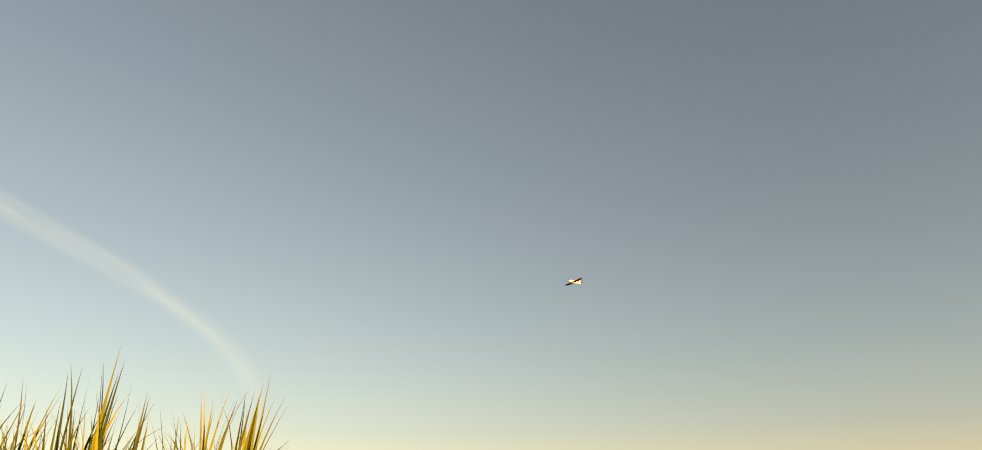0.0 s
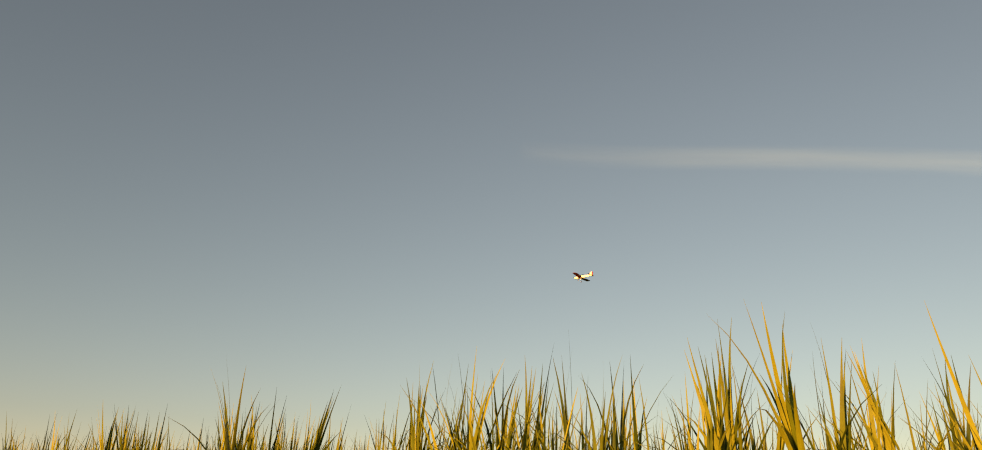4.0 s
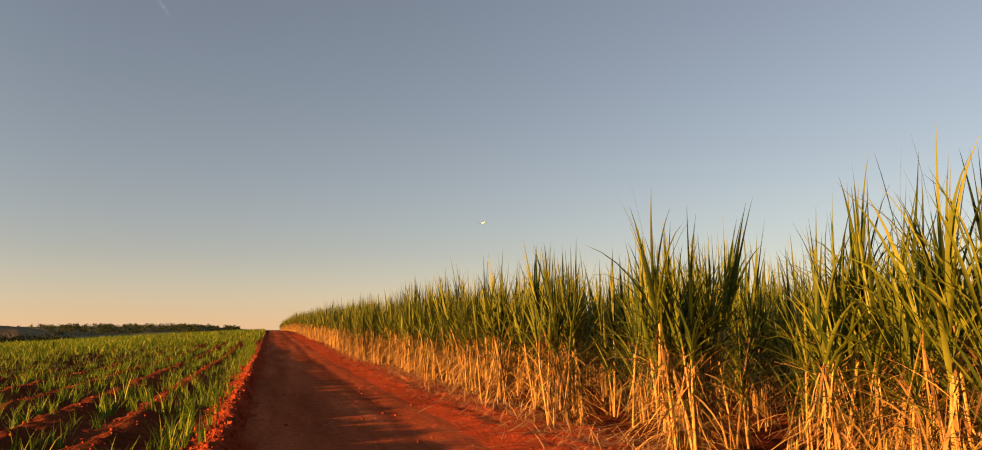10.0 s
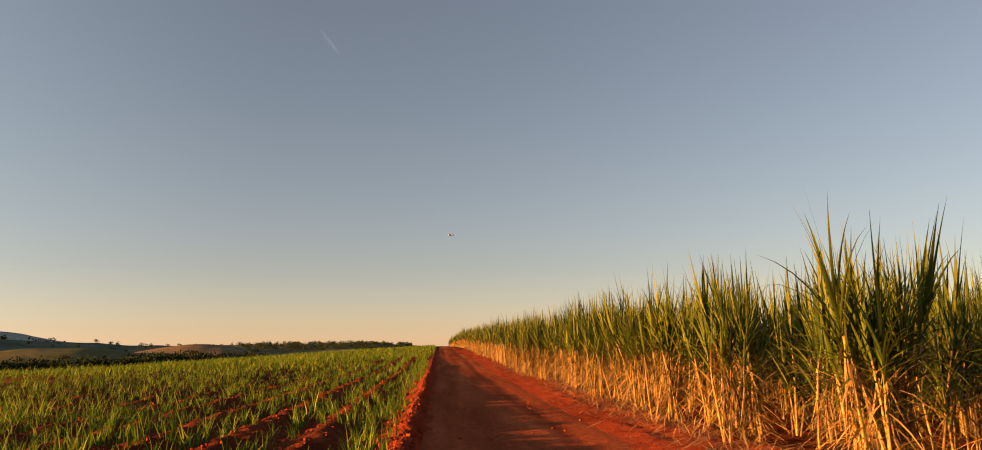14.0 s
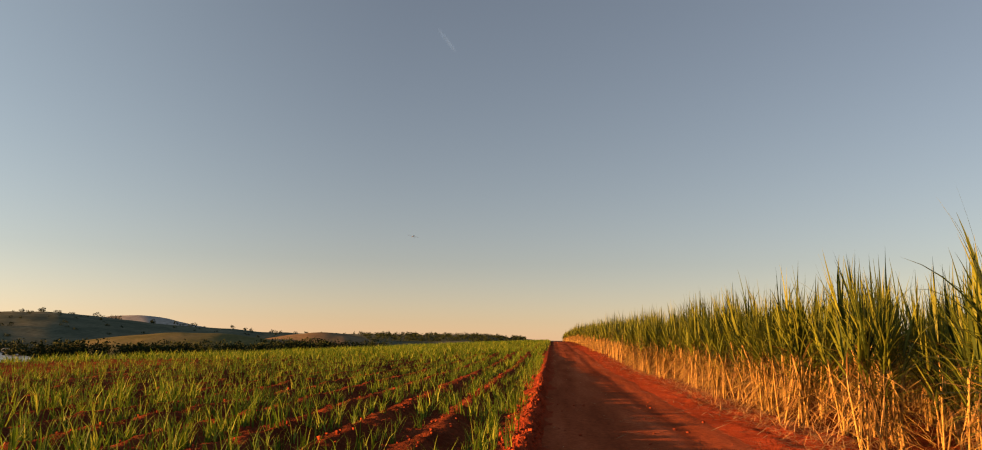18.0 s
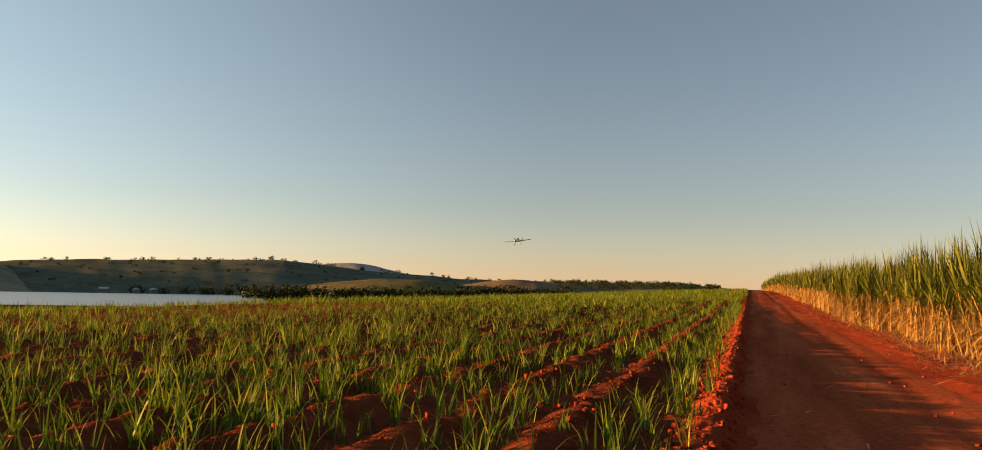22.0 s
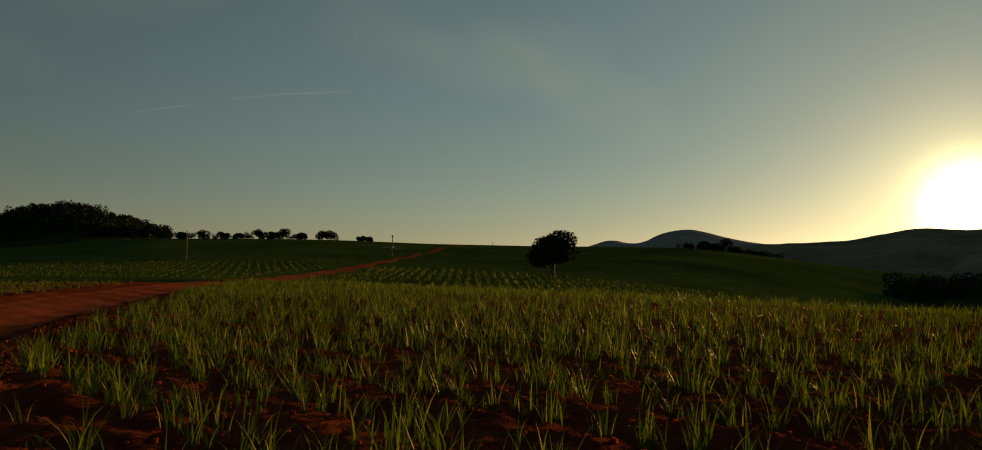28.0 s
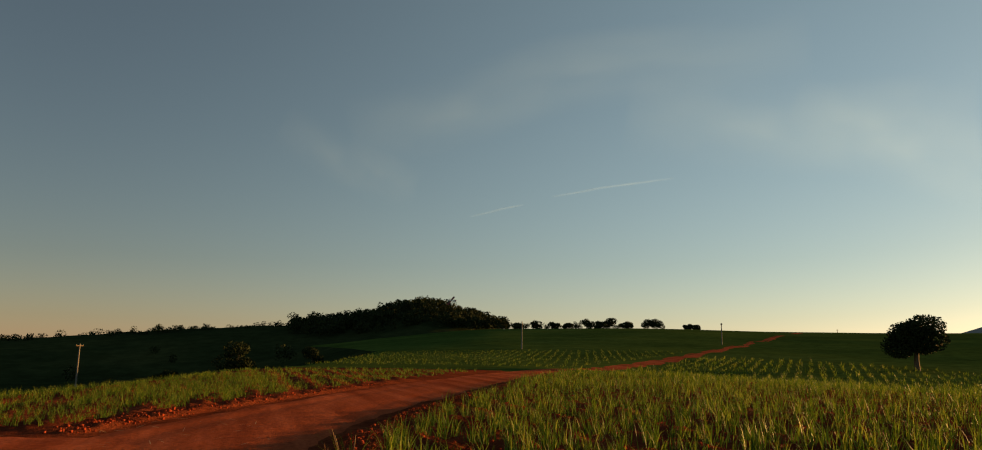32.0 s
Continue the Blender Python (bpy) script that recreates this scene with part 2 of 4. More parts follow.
def fbm(x, y, octaves=4):
    s, amp = 0.0, 1.0
    for i in range(octaves):
        s = s + amp * vnoise(np.asarray(x) * 2 ** i + 17 * i, np.asarray(y) * 2 ** i - 9 * i)
        amp *= 0.5
    return s


def smooth(a, b, v):
    t = np.clip((np.asarray(v, float) - a) / (b - a), 0, 1)
    return t * t * (3 - 2 * t)


def quads_mesh(name, verts, quads, mat, soft=False):
    """A mesh from arrays of places and of four corners a face."""
    me = bpy.data.meshes.new(name)
    verts, quads = np.asarray(verts, np.float32), np.asarray(quads, np.int32)
    me.vertices.add(len(verts))
    me.vertices.foreach_set("co", verts.ravel())
    me.loops.add(quads.size)
    me.loops.foreach_set("vertex_index", quads.ravel())
    me.polygons.add(len(quads))
    me.polygons.foreach_set("loop_start", np.arange(0, quads.size, 4, dtype=np.int32))
    if soft:
        me.polygons.foreach_set("use_smooth", np.ones(len(quads), bool))
    me.materials.append(mat)
    me.update(calc_edges=True)
    me.validate()
    return me


def grid_quads(nu, nv):
    i, j = np.meshgrid(np.arange(nu - 1), np.arange(nv - 1), indexing="ij")
    a = (i * nv + j).ravel()
    return np.stack([a, a + nv, a + nv + 1, a + 1], 1)


def part(name, bm, mat, parent=None, label="", soft=False):
    me = bpy.data.meshes.new(name)
    bm.to_mesh(me)
    bm.free()
    if soft:
        me.polygons.foreach_set("use_smooth", np.ones(len(me.polygons), bool))
    me.materials.append(mat)
    ob = new(name, me)
    ob.parent = parent
    if label:
        tagged(ob, label)
    return ob


def piece(name, me, parent=None, m=None):
    ob = new(name, me)
    ob.parent = parent
    if m is not None:
        ob.matrix_basis = m
    return ob


class Ribbons:
    """Collects leaf blades as bent ribbons of quads."""

    def __init__(self):
        self.v, self.q, self.n = [], [], 0

    def blade(self, base, az, lean, length, width, droop, segs=5, twist=0.0, fold=False, power=1.6):
        """az: way it leans (radians); lean: start angle from upright; droop: angle added along the blade."""
        s = np.linspace(0, 1, segs + 1)
        ang = lean + droop * s ** power
        step = length / segs
        out = np.concatenate([[0], np.cumsum(np.sin((ang[1:] + ang[:-1]) / 2))]) * step
        up = np.concatenate([[0], np.cumsum(np.cos((ang[1:] + ang[:-1]) / 2))]) * step
        d = np.array([math.cos(az), math.sin(az)])
        cx, cy, cz = base[0] + d[0] * out, base[1] + d[1] * out, base[2] + up
        w = width * 0.5 * np.minimum(1, (1.02 - s) * 1.3) * np.minimum(1, 0.5 + s * 4)
        tw = az + math.pi / 2 + twist * s
        sx, sy = np.cos(tw) * w, np.sin(tw) * w
        if fold:
            rows = np.stack([np.stack([cx - sx, cy - sy, cz + w * 0.9], 1), np.stack([cx, cy, cz], 1), np.stack([cx + sx, cy + sy, cz + w * 0.9], 1)], 1)
            k = 3
        else:
            rows = np.stack([np.stack([cx - sx, cy - sy, cz], 1), np.stack([cx + sx, cy + sy, cz], 1)], 1)
            k = 2
        self.v.append(rows.reshape(-1, 3))
        for i in range(segs):
            for j in range(k - 1):
                a = self.n + i * k + j
                self.q.append((a, a + 1, a + k + 1, a + k))
        self.n += (segs + 1) * k

    def tube(self, pts, radii, sides=6):
        pts = np.asarray(pts, float)
        a = np.arange(sides) * 2 * math.pi / sides
        for p, r in zip(pts, radii):
            self.v.append(np.stack([p[0] + np.cos(a) * r, p[1] + np.sin(a) * r, np.full(sides, p[2])], 1))
        for i in range(len(pts) - 1):
            for j in range(sides):
                b = self.n + i * sides
                self.q.append((b + j, b + (j + 1) % sides, b + sides + (j + 1) % sides, b + sides + j))
        self.n += len(pts) * sides

    def arrays(self):
        return np.concatenate(self.v), np.array(self.q, np.int32)

    def mesh(self, name, mat, soft=True):
        return quads_mesh(name, *self.arrays(), mat, soft)


def scatter(shapes, places):
    """Joins copies of shapes (places, quads) at rows of (which, x, y, z, turn, scale)."""
    vs, qs, n = [], [], 0
    for which, x, y, z, turn, size in places:
        v, q = shapes[int(which)]
        c, s = math.cos(turn) * size, math.sin(turn) * size
        vs.append(np.stack([v[:, 0] * c - v[:, 1] * s + x, v[:, 0] * s + v[:, 1] * c + y, v[:, 2] * size + z], 1))
        qs.append(q + n)
        n += len(v)
    return np.concatenate(vs), np.concatenate(qs)


# ---- the lie of the land ----
ROW = 1.4                       # metres between cane rows
# middle of the road, from far ahead to the rise behind
ROAD_LINE = [(2.0, 600), (1.85, 200), (1.75, 60), (1.7, 20), (1.7, 8), (1.7, 0), (1.6, -8), (0.6, -15), (-2.2, -21.5), (-5.4, -28), (-10.5, -37.5), (-17.0, -49),
             (-30, -69), (-46, -84), (-70, -108), (-100, -138), (-150, -185), (-215, -245)]
BRANCH_LINE = [(1.5, -13.5), (10, -15), (22, -15.5), (60, -14)]
ROAD_HALF = 2.0


def line_distance(x, y, line):
    best = np.full(np.shape(x), 1e9)
    for (ax, ay), (bx, by) in zip(line[:-1], line[1:]):
        dx, dy = bx - ax, by - ay
        t = np.clip(((x - ax) * dx + (y - ay) * dy) / (dx * dx + dy * dy), 0, 1)
        best = np.minimum(best, np.hypot(x - ax - t * dx, y - ay - t * dy))
    return best


def road_distance(x, y):
    """Metres outside the road's edge (negative on it)."""
    a = line_distance(x, y, ROAD_LINE) - ROAD_HALF - 0.7 * smooth(-4, -14, y)
    b = line_distance(x, y, BRANCH_LINE) - 2.6
    return np.minimum(a, b)


def field_edge(y):
    """Where the field behind ends above the shaded slope."""
    return 7.1 + 0.269 * (np.clip(np.asarray(y, float), -170, -18) + 28.9)


def land(x, y):
    """Height of the land without its furrows."""
    x, y = np.asarray(x, float), np.asarray(y, float)
    r = np.hypot(x, y)
    az = np.degrees(np.arctan2(-x, y)) % 360
    west = np.maximum(0, -32 - x)
    # the valley to the west, the rise behind, the shaded slope, and the crest ahead
    z = -15 * (1 - np.exp(-west / 170)) * (1 - smooth(25, 110, -y) * smooth(700, 300, west))
    z = z - 2.5 * smooth(200, 300, west) * smooth(40, 200, y)
    z = z + (12.4 + 1.6 * np.exp(-((az - 151) / 9) ** 2)) * smooth(70, 400, r) * smooth(103, 124, az) * smooth(182, 160, az) * smooth(900, 500, r)
    east = np.maximum(0, x - field_edge(y) + 0.8)
    z = z - 13 * (1 - np.exp(-east / 55)) * smooth(17, 26, -y)
    z = z + np.interp(y, [0, 10, 25, 40, 55, 100, 170, 250, 400], [0, 0.04, 0.23, 0.5, 0.8, 1.75, 3.2, 4.1, 4.2]) * smooth(-62, 6, x)
    z = z - 20 * smooth(900, 1600, r)
    return z + 0.25 * fbm(x / 23, y / 23, 3) * smooth(20, 60, r)


def ground_z(x, y):
    x, y = np.asarray(x, float), np.asarray(y, float)
    r = np.hypot(x, y)
    d = road_distance(x, y)
    z = land(x, y)
    crop = smooth(0.5, 1.2, d) * smooth(4.7, 4.2, np.where(y > -6, x, 0)) * smooth(75, 45, r)
    z = z + crop * (0.3 + 0.7 * smooth(-6, 0, y)) * -(0.085 + 0.11 * vnoise(x * 1.1 + 3, y * 0.8)) * np.cos(2 * math.pi * (x + 1.35) / ROW)
    # loose bank beside the road, and the hollow of the road itself
    side = smooth(0.4, -0.6, x - np.interp(y, [-30, -14, -7, 0, 8], [1.5, 3.2, 2.6, 1.5, 1.2]))
    lump = np.exp(-((d - 0.06) / np.where(d < 0.06, 0.14, 0.34)) ** 2)
    z = z + (0.15 + 0.17 * fbm(x * 4.3, y * 2.3, 4)) * lump * np.where(y > -5, smooth(80, 40, r), 0.45 * smooth(17, 10, r)) * smooth(1.6, 3.5, r) * side
    z = z - 0.08 * (side * smooth(0.06, -0.16, d) + (1 - side) * smooth(1.3, -1.2, d))
    rough = (0.10 * fbm(x * 2.6, y * 2.6, 5) + 0.10 * np.abs(fbm(x * 6.3 + 5, y * 6.3, 2))) * smooth(45, 20, r)
    return z + rough * smooth(-0.3, 0.4, d) * (0.4 + 0.6 * side) + 0.012 * fbm(x * 1.3, y * 0.5, 3)


def spread(dense, step, reach, grow):
    a, s, out = dense, step, [dense]
    while a < reach:
        s *= grow
        a += s
        out.append(a)
    return np.array(out)


def build_ground():
    xs = np.concatenate([-spread(13.0, 0.12, 4600, 1.05)[::-1], np.arange(-13 + 0.1, -6, 0.1), np.arange(-6, 5, 0.085), np.arange(5, 6.95, 0.1), spread(7.0, 0.12, 4600, 1.06)])
    ys = np.concatenate([-spread(30.0, 0.2, 4600, 1.05)[::-1], np.arange(-29.8, -8, 0.2), np.arange(-8, 18, 0.11), np.arange(18, 25.9, 0.2), spread(26.0, 0.22, 4600, 1.05)])
    X, Y = np.meshgrid(xs, ys, indexing="ij")
    Z = ground_z(X, Y)
    me = quads_mesh("ground", np.stack([X, Y, Z], -1).reshape(-1, 3), grid_quads(len(xs), len(ys)), SOIL, True)
    for extra in (GRASSLAND, WOOD_AND_SHADE, FAR_PLOT, LIT_CLOD):
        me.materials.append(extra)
    F = np.stack([0.25 * (A[:-1, :-1] + A[1:, :-1] + A[:-1, 1:] + A[1:, 1:]) for A in (X, Y)], -1).reshape(-1, 2)
    fr, faz = np.hypot(F[:, 0], F[:, 1]), np.degrees(np.arctan2(-F[:, 0], F[:, 1])) % 360
    wild = (F[:, 0] < -44) | (F[:, 0] > 16.5) | (F[:, 1] > 270) | (fr > 400)
    d = road_distance(F[:, 0], F[:, 1]) + 0.5 * vnoise(F[:, 0] * 1.5, F[:, 1] * 0.8)
    # sunlight along the verge is painted on with the brighter red
    verge = (d < np.where(F[:, 0] > 2, 1.5, 0.4)) & (F[:, 1] > -2) & (F[:, 1] < 120)
    # the falling slope gets its shade as a dark ground colour
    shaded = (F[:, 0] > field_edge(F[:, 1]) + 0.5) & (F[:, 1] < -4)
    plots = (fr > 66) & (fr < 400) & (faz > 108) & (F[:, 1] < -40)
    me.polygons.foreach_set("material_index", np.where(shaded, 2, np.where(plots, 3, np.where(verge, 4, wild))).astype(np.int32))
    tagged(new("ground", me), "red soil of cane fields, furrowed in rows", "ground", kind="structure")


build_ground()


def strip(name, line, half, mat, label, step=1.0):
    """A road laid on the land along a line, hollowed by its wheel tracks."""
    pts = [Vector((*p, 0)) for p in line]
    samples = []
    for a, b in zip(pts[:-1], pts[1:]):
        d = (b - a).length
        n = max(1, int(d / max(step, min(6, 0.02 * (a.length + b.length)))))
        samples += [a.lerp(b, i / n) for i in range(n)]
    samples.append(pts[-1])
    P = np.array([(p.x, p.y) for p in samples])
    for _ in range(6):
        P[1:-1] = (P[:-2] + 2 * P[1:-1] + P[2:]) / 4
    T = np.gradient(P, axis=0)
    T /= np.linalg.norm(T, axis=1)[:, None]
    N = np.stack([-T[:, 1], T[:, 0]], 1)
    u = np.linspace(-1, 1, 33)
    wob = 1.02 + 0.12 * vnoise(P[:, 1] * 0.35, P[:, 0]) + 0.10 * vnoise(P[:, 1] * 1.3, P[:, 0])
    wide = ((half + (0.7 * smooth(-4, -14, P[:, 1]) if half < 2.5 else 0)) * wob)[:, None]
    X = P[:, 0][:, None] + N[:, 0][:, None] * u * wide
    Y = P[:, 1][:, None] + N[:, 1][:, None] * u * wide
    inner = np.clip(u, -0.84, 0.84) * wide
    Z = ground_z(P[:, 0][:, None] + N[:, 0][:, None] * inner, P[:, 1][:, None] + N[:, 1][:, None] * inner)
    Z[:, 1:-1] = (Z[:, :-2] + Z[:, 1:-1] + Z[:, 2:]) / 3
    track = -0.035 * (np.exp(-((np.abs(u) - 0.42) / 0.13) ** 2))
    Z = Z + 0.03 + 0.7 * track[None, :] - 0.055 * smooth(0.45, 1.0, np.abs(u))[None, :]
    me = quads_mesh(name, np.stack([X, Y, Z], -1).reshape(-1, 3), grid_quads(len(P), len(u)), mat, True)
    return tagged(new(name, me), label, "road", kind="structure")


strip("road", ROAD_LINE, ROAD_HALF + 0.14, ROAD, "packed red dirt track with faint wheel ruts between the cane", 0.5)
strip("side_road", BRANCH_LINE, 2.9, ROAD, "red dirt side track along the end of the cane", 0.5)


def hill_top(az, r, az0, az1, dist, bumps, foot, depth, rough, seed):
    """Height of a ridge at a bearing and distance."""
    az, r = np.asarray(az, float), np.asarray(r, float)
    rows = np.array(bumps, float)
    el = sum(np.interp(az + o, rows[:, 0], rows[:, 1]) for o in (-0.9, -0.45, 0, 0.45, 0.9)) / 5
    el = el + rough * 2 * vnoise(az * 1.1 + seed, r / dist * 9)
    V = (r / dist - 1) / depth
    prof = 1 - np.clip(np.abs(V), 0, 1) ** 1.5
    end = smooth(0, 2.5, az - az0) * smooth(0, 2.5, az1 - az)
    x, y = -np.sin(np.radians(az)) * r, np.cos(np.radians(az)) * r
    gully = dist * 0.003 * fbm(x / (dist * 0.07), y / (dist * 0.07), 4) * prof * (1 - prof) * 4 + dist * 0.0005 * fbm(x / (dist * 0.02), y / (dist * 0.02), 4) * prof
    return foot + (1.6 + dist * np.tan(np.radians(el)) - foot) * prof * (0.15 + 0.85 * end) + gully


def build_hill(name, label, mat, az0, az1, dist, bumps, foot=-30.0, depth=0.45, rough=0.06, seed=0):
    """A ridge seen all along a span of bearings; bumps: rows of bearing and rise above eye level in degrees."""
    A, V = np.meshgrid(np.arange(az0, az1 + 0.2, 0.2), np.linspace(-1, 1, 25), indexing="ij")
    R = dist * (1 + depth * V)
    Z = hill_top(A, R, az0, az1, dist, bumps, foot, depth, rough, seed)
    X, Y = -np.sin(np.radians(A)) * R, np.cos(np.radians(A)) * R
    me = quads_mesh(name, np.stack([X, Y, Z], -1).reshape(-1, 3), grid_quads(*A.shape), mat, True)
    return tagged(new(name, me), label, "hill", kind="structure")


NORTH_WEST = (-8, 64, 1500, [(-8, 0.5), (1, 0.62), (5.3, 0.9), (11, 0.85), (16.6, 0.8), (21, 0.85), (24.6, 1.05), (28, 1.2), (30.5, 1.45), (32.6, 1.65), (35.6, 1.85), (38, 1.78), (40.5, 1.68), (44, 1.5), (48.7, 1.35), (54, 0.95), (58, 0.85), (63, 0.5)], -16, 0.4, 0.03, 3)
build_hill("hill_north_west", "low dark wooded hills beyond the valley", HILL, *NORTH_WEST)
build_hill("hill_bare_field", "rounded hill with a bare brown field", BARE, 9, 27, 1150, [(10, -0.6), (12.3, -0.1), (13.5, 0.4), (14.5, 0.68), (16.6, 0.95), (18.5, 0.85), (20.5, 0.55), (23, 0.1), (26, -0.4)], -16, 0.25, 0.02, 9)
build_hill("hill_pasture", "low pasture hill in fields of olive grass", PASTURE, 17, 38, 1050, [(18, -0.5), (20, 0.1), (22, 0.5), (25, 0.72), (28, 0.66), (31, 0.35), (34, -0.1), (37, -0.6)], -16, 0.25, 0.02, 29)
build_hill("hill_north_west_far", "distant hill on the skyline, paled as by haze", FAR_HAZY_HILL, 21, 40, 2600, [(22, 0.8), (25, 1.0), (26.7, 1.33), (28.9, 1.84), (31, 1.75), (33, 1.5), (38, 1.0)], -30, 0.3, 0.02, 5)
build_hill("hill_west_near", "dark scrubby slope above the lake", HAZED_HILL, 50, 106, 1250,
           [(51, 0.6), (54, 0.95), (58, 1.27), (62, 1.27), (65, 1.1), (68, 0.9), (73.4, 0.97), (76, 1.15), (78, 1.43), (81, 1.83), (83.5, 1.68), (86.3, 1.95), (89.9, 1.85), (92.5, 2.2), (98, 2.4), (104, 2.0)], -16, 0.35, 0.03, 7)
build_hill("hill_west_far", "distant flat-topped hill on the skyline", FAR_HAZY_HILL, 57, 78, 2600, [(58, 0.9), (61.7, 1.35), (62.6, 1.72), (64, 1.8), (66.9, 1.98), (69.8, 1.96), (71.5, 1.5), (73.4, 0.95), (77, 0.7)], -30, 0.3, 0.02, 11)
build_hill("hill_sun", "dark double hill under the setting sun", HAZED_HILL, 84, 124, 1500,
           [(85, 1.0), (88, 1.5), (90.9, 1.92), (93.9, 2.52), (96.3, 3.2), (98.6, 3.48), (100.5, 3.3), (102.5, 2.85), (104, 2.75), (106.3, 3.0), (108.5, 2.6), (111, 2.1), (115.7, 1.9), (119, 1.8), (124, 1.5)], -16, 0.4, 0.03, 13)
build_hill("hill_twin", "far twin rounded hills in evening haze", FAR_HAZY_HILL, 112, 136, 2400,
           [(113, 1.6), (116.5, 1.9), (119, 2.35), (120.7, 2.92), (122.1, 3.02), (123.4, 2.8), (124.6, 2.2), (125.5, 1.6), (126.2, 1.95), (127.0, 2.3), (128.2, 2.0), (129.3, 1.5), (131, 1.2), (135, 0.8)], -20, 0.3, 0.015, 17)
WEST_WOOD = (51, 120, 240, [(51, -3.2), (54, -2.2), (59, -0.85), (68, 0.2), (78, 0.55), (86, 0.85), (91, 0.7), (96, -0.2), (103, -0.8), (110, -1.2), (118, -1.6)], -10, 0.35, 0.05, 23)
build_hill("hill_west_wood", "dark wooded shoulder below the field", WOOD_AND_SHADE, *WEST_WOOD)
KNOLL = (138, 216, 430, [(139, 0.4), (146, 0.8), (149, 1.0), (154, 1.2), (159, 1.3), (161.4, 2.0), (163.4, 2.85), (166.3, 3.4), (168.2, 3.0), (170, 2.45), (172.3, 1.95), (176.9, 1.7), (183.3, 1.25), (189, 0.75), (194, 0.3), (215, -0.1)], -14, 0.4, 0.04, 19)
build_hill("hill_knoll", "dark wooded knoll behind the fields", WOOD_AND_SHADE, *KNOLL)


def lake_shore(az):
    return np.interp(az, [35.6, 36.4, 38, 41, 45, 49, 52, 60], [500, 800, 930, 900, 860, 840, 835, 835])


def build_lake():
    az = np.radians(np.linspace(35.6, 60, 60))
    A, V = np.meshgrid(az, np.linspace(0, 1, 8), indexing="ij")
    R = 430 + V * (lake_shore(np.degrees(A)) - 430 + 9 * np.sin(A * 61) * np.sin(A * 23))
    m, nt, b = material("lake_water", 0.3, 0.6)
    b.inputs["Base Color"].default_value = (0.12, 0.145, 0.15, 1)
    n = noise_tex(nt, 0.8, 3, 0.5)
    bump(nt, b, n.outputs[0], 0.15, 0.08)
    me = quads_mesh("lake", np.stack([-np.sin(A) * R, np.cos(A) * R, np.full_like(R, -11.5)], -1).reshape(-1, 3), grid_quads(60, 8), m)
    tagged(new("lake", me), "calm pale lake in the valley reflecting the sky", "lake", kind="structure")


build_lake()

# ---- sugar cane beside the road ----


def stalk_shape(seed, fine=True, straw=1.0, close=True):
    r = rnd(seed)
    h = r.uniform(1.5, 1.88)
    bend, way = r.uniform(0.02, 0.2), r.uniform(0, 6.28)
    stem, crown, dry = Ribbons(), Ribbons(), Ribbons()

    def at(s):
        return np.array([math.cos(way) * bend * s * s * h, math.sin(way) * bend * s * s * h, s * h])
    k = (8 if close else 4) if fine else 3
    # the stalk swells a little at each joint
    pts, rad = [], []
    for i in range(k + 1):
        for o, w in ((0, 1.0), (0.35, 0.86)) if fine and close else ((0, 1.0),):
            pts.append(at(0.8 * min(1, (i + o) / k)) - np.array([0, 0, 0.05 if i + o == 0 else 0]))
            rad.append(0.0195 * w * (1 - 0.3 * i / k))
    stem.tube(pts, rad, (6 if close else 4) if fine else 3)
    az = r.uniform(0, 6.28)
    fat = 1 if fine else 1.3
    segs = (6 if close else 4) if fine else 3
    n = (11 if straw > 0.5 else 14) if fine else 7
    bare = 0.71 if straw > 0.5 else 0.42
    for i in range(n):
        f = i / (n - 1)
        az += math.pi + r.uniform(-0.8, 0.8)
        lean = 0.46 - 0.42 * f + r.uniform(-0.1, 0.14)
        droop = (1.5 - 1.4 * f) * r.uniform(0.2, 1.35)
        crown.blade(at(bare + (1 - bare) * f), az, max(0.03, lean), r.uniform(0.8, 1.22) * (0.85 + 0.2 * f), r.uniform(0.030, 0.048) * fat, droop, segs, r.uniform(-1.0, 1.0), fine and close, r.uniform(1.4, 2.6))
    for _ in range(11 if fine else 3):     # tired leaves spreading at mid height
        crown.blade(at(r.uniform(0.42, 0.8)), r.uniform(0, 6.28), r.uniform(0.6, 1.5), r.uniform(0.5, 1.1), r.uniform(0.010, 0.030) * fat, r.uniform(0.2, 1.3), segs, r.uniform(-1.4, 1.4), False, r.uniform(0.9, 1.8))
    m = int(38 * straw) if fine else 11
    for i in range(m):
        s = r.uniform(0.08, 0.84)
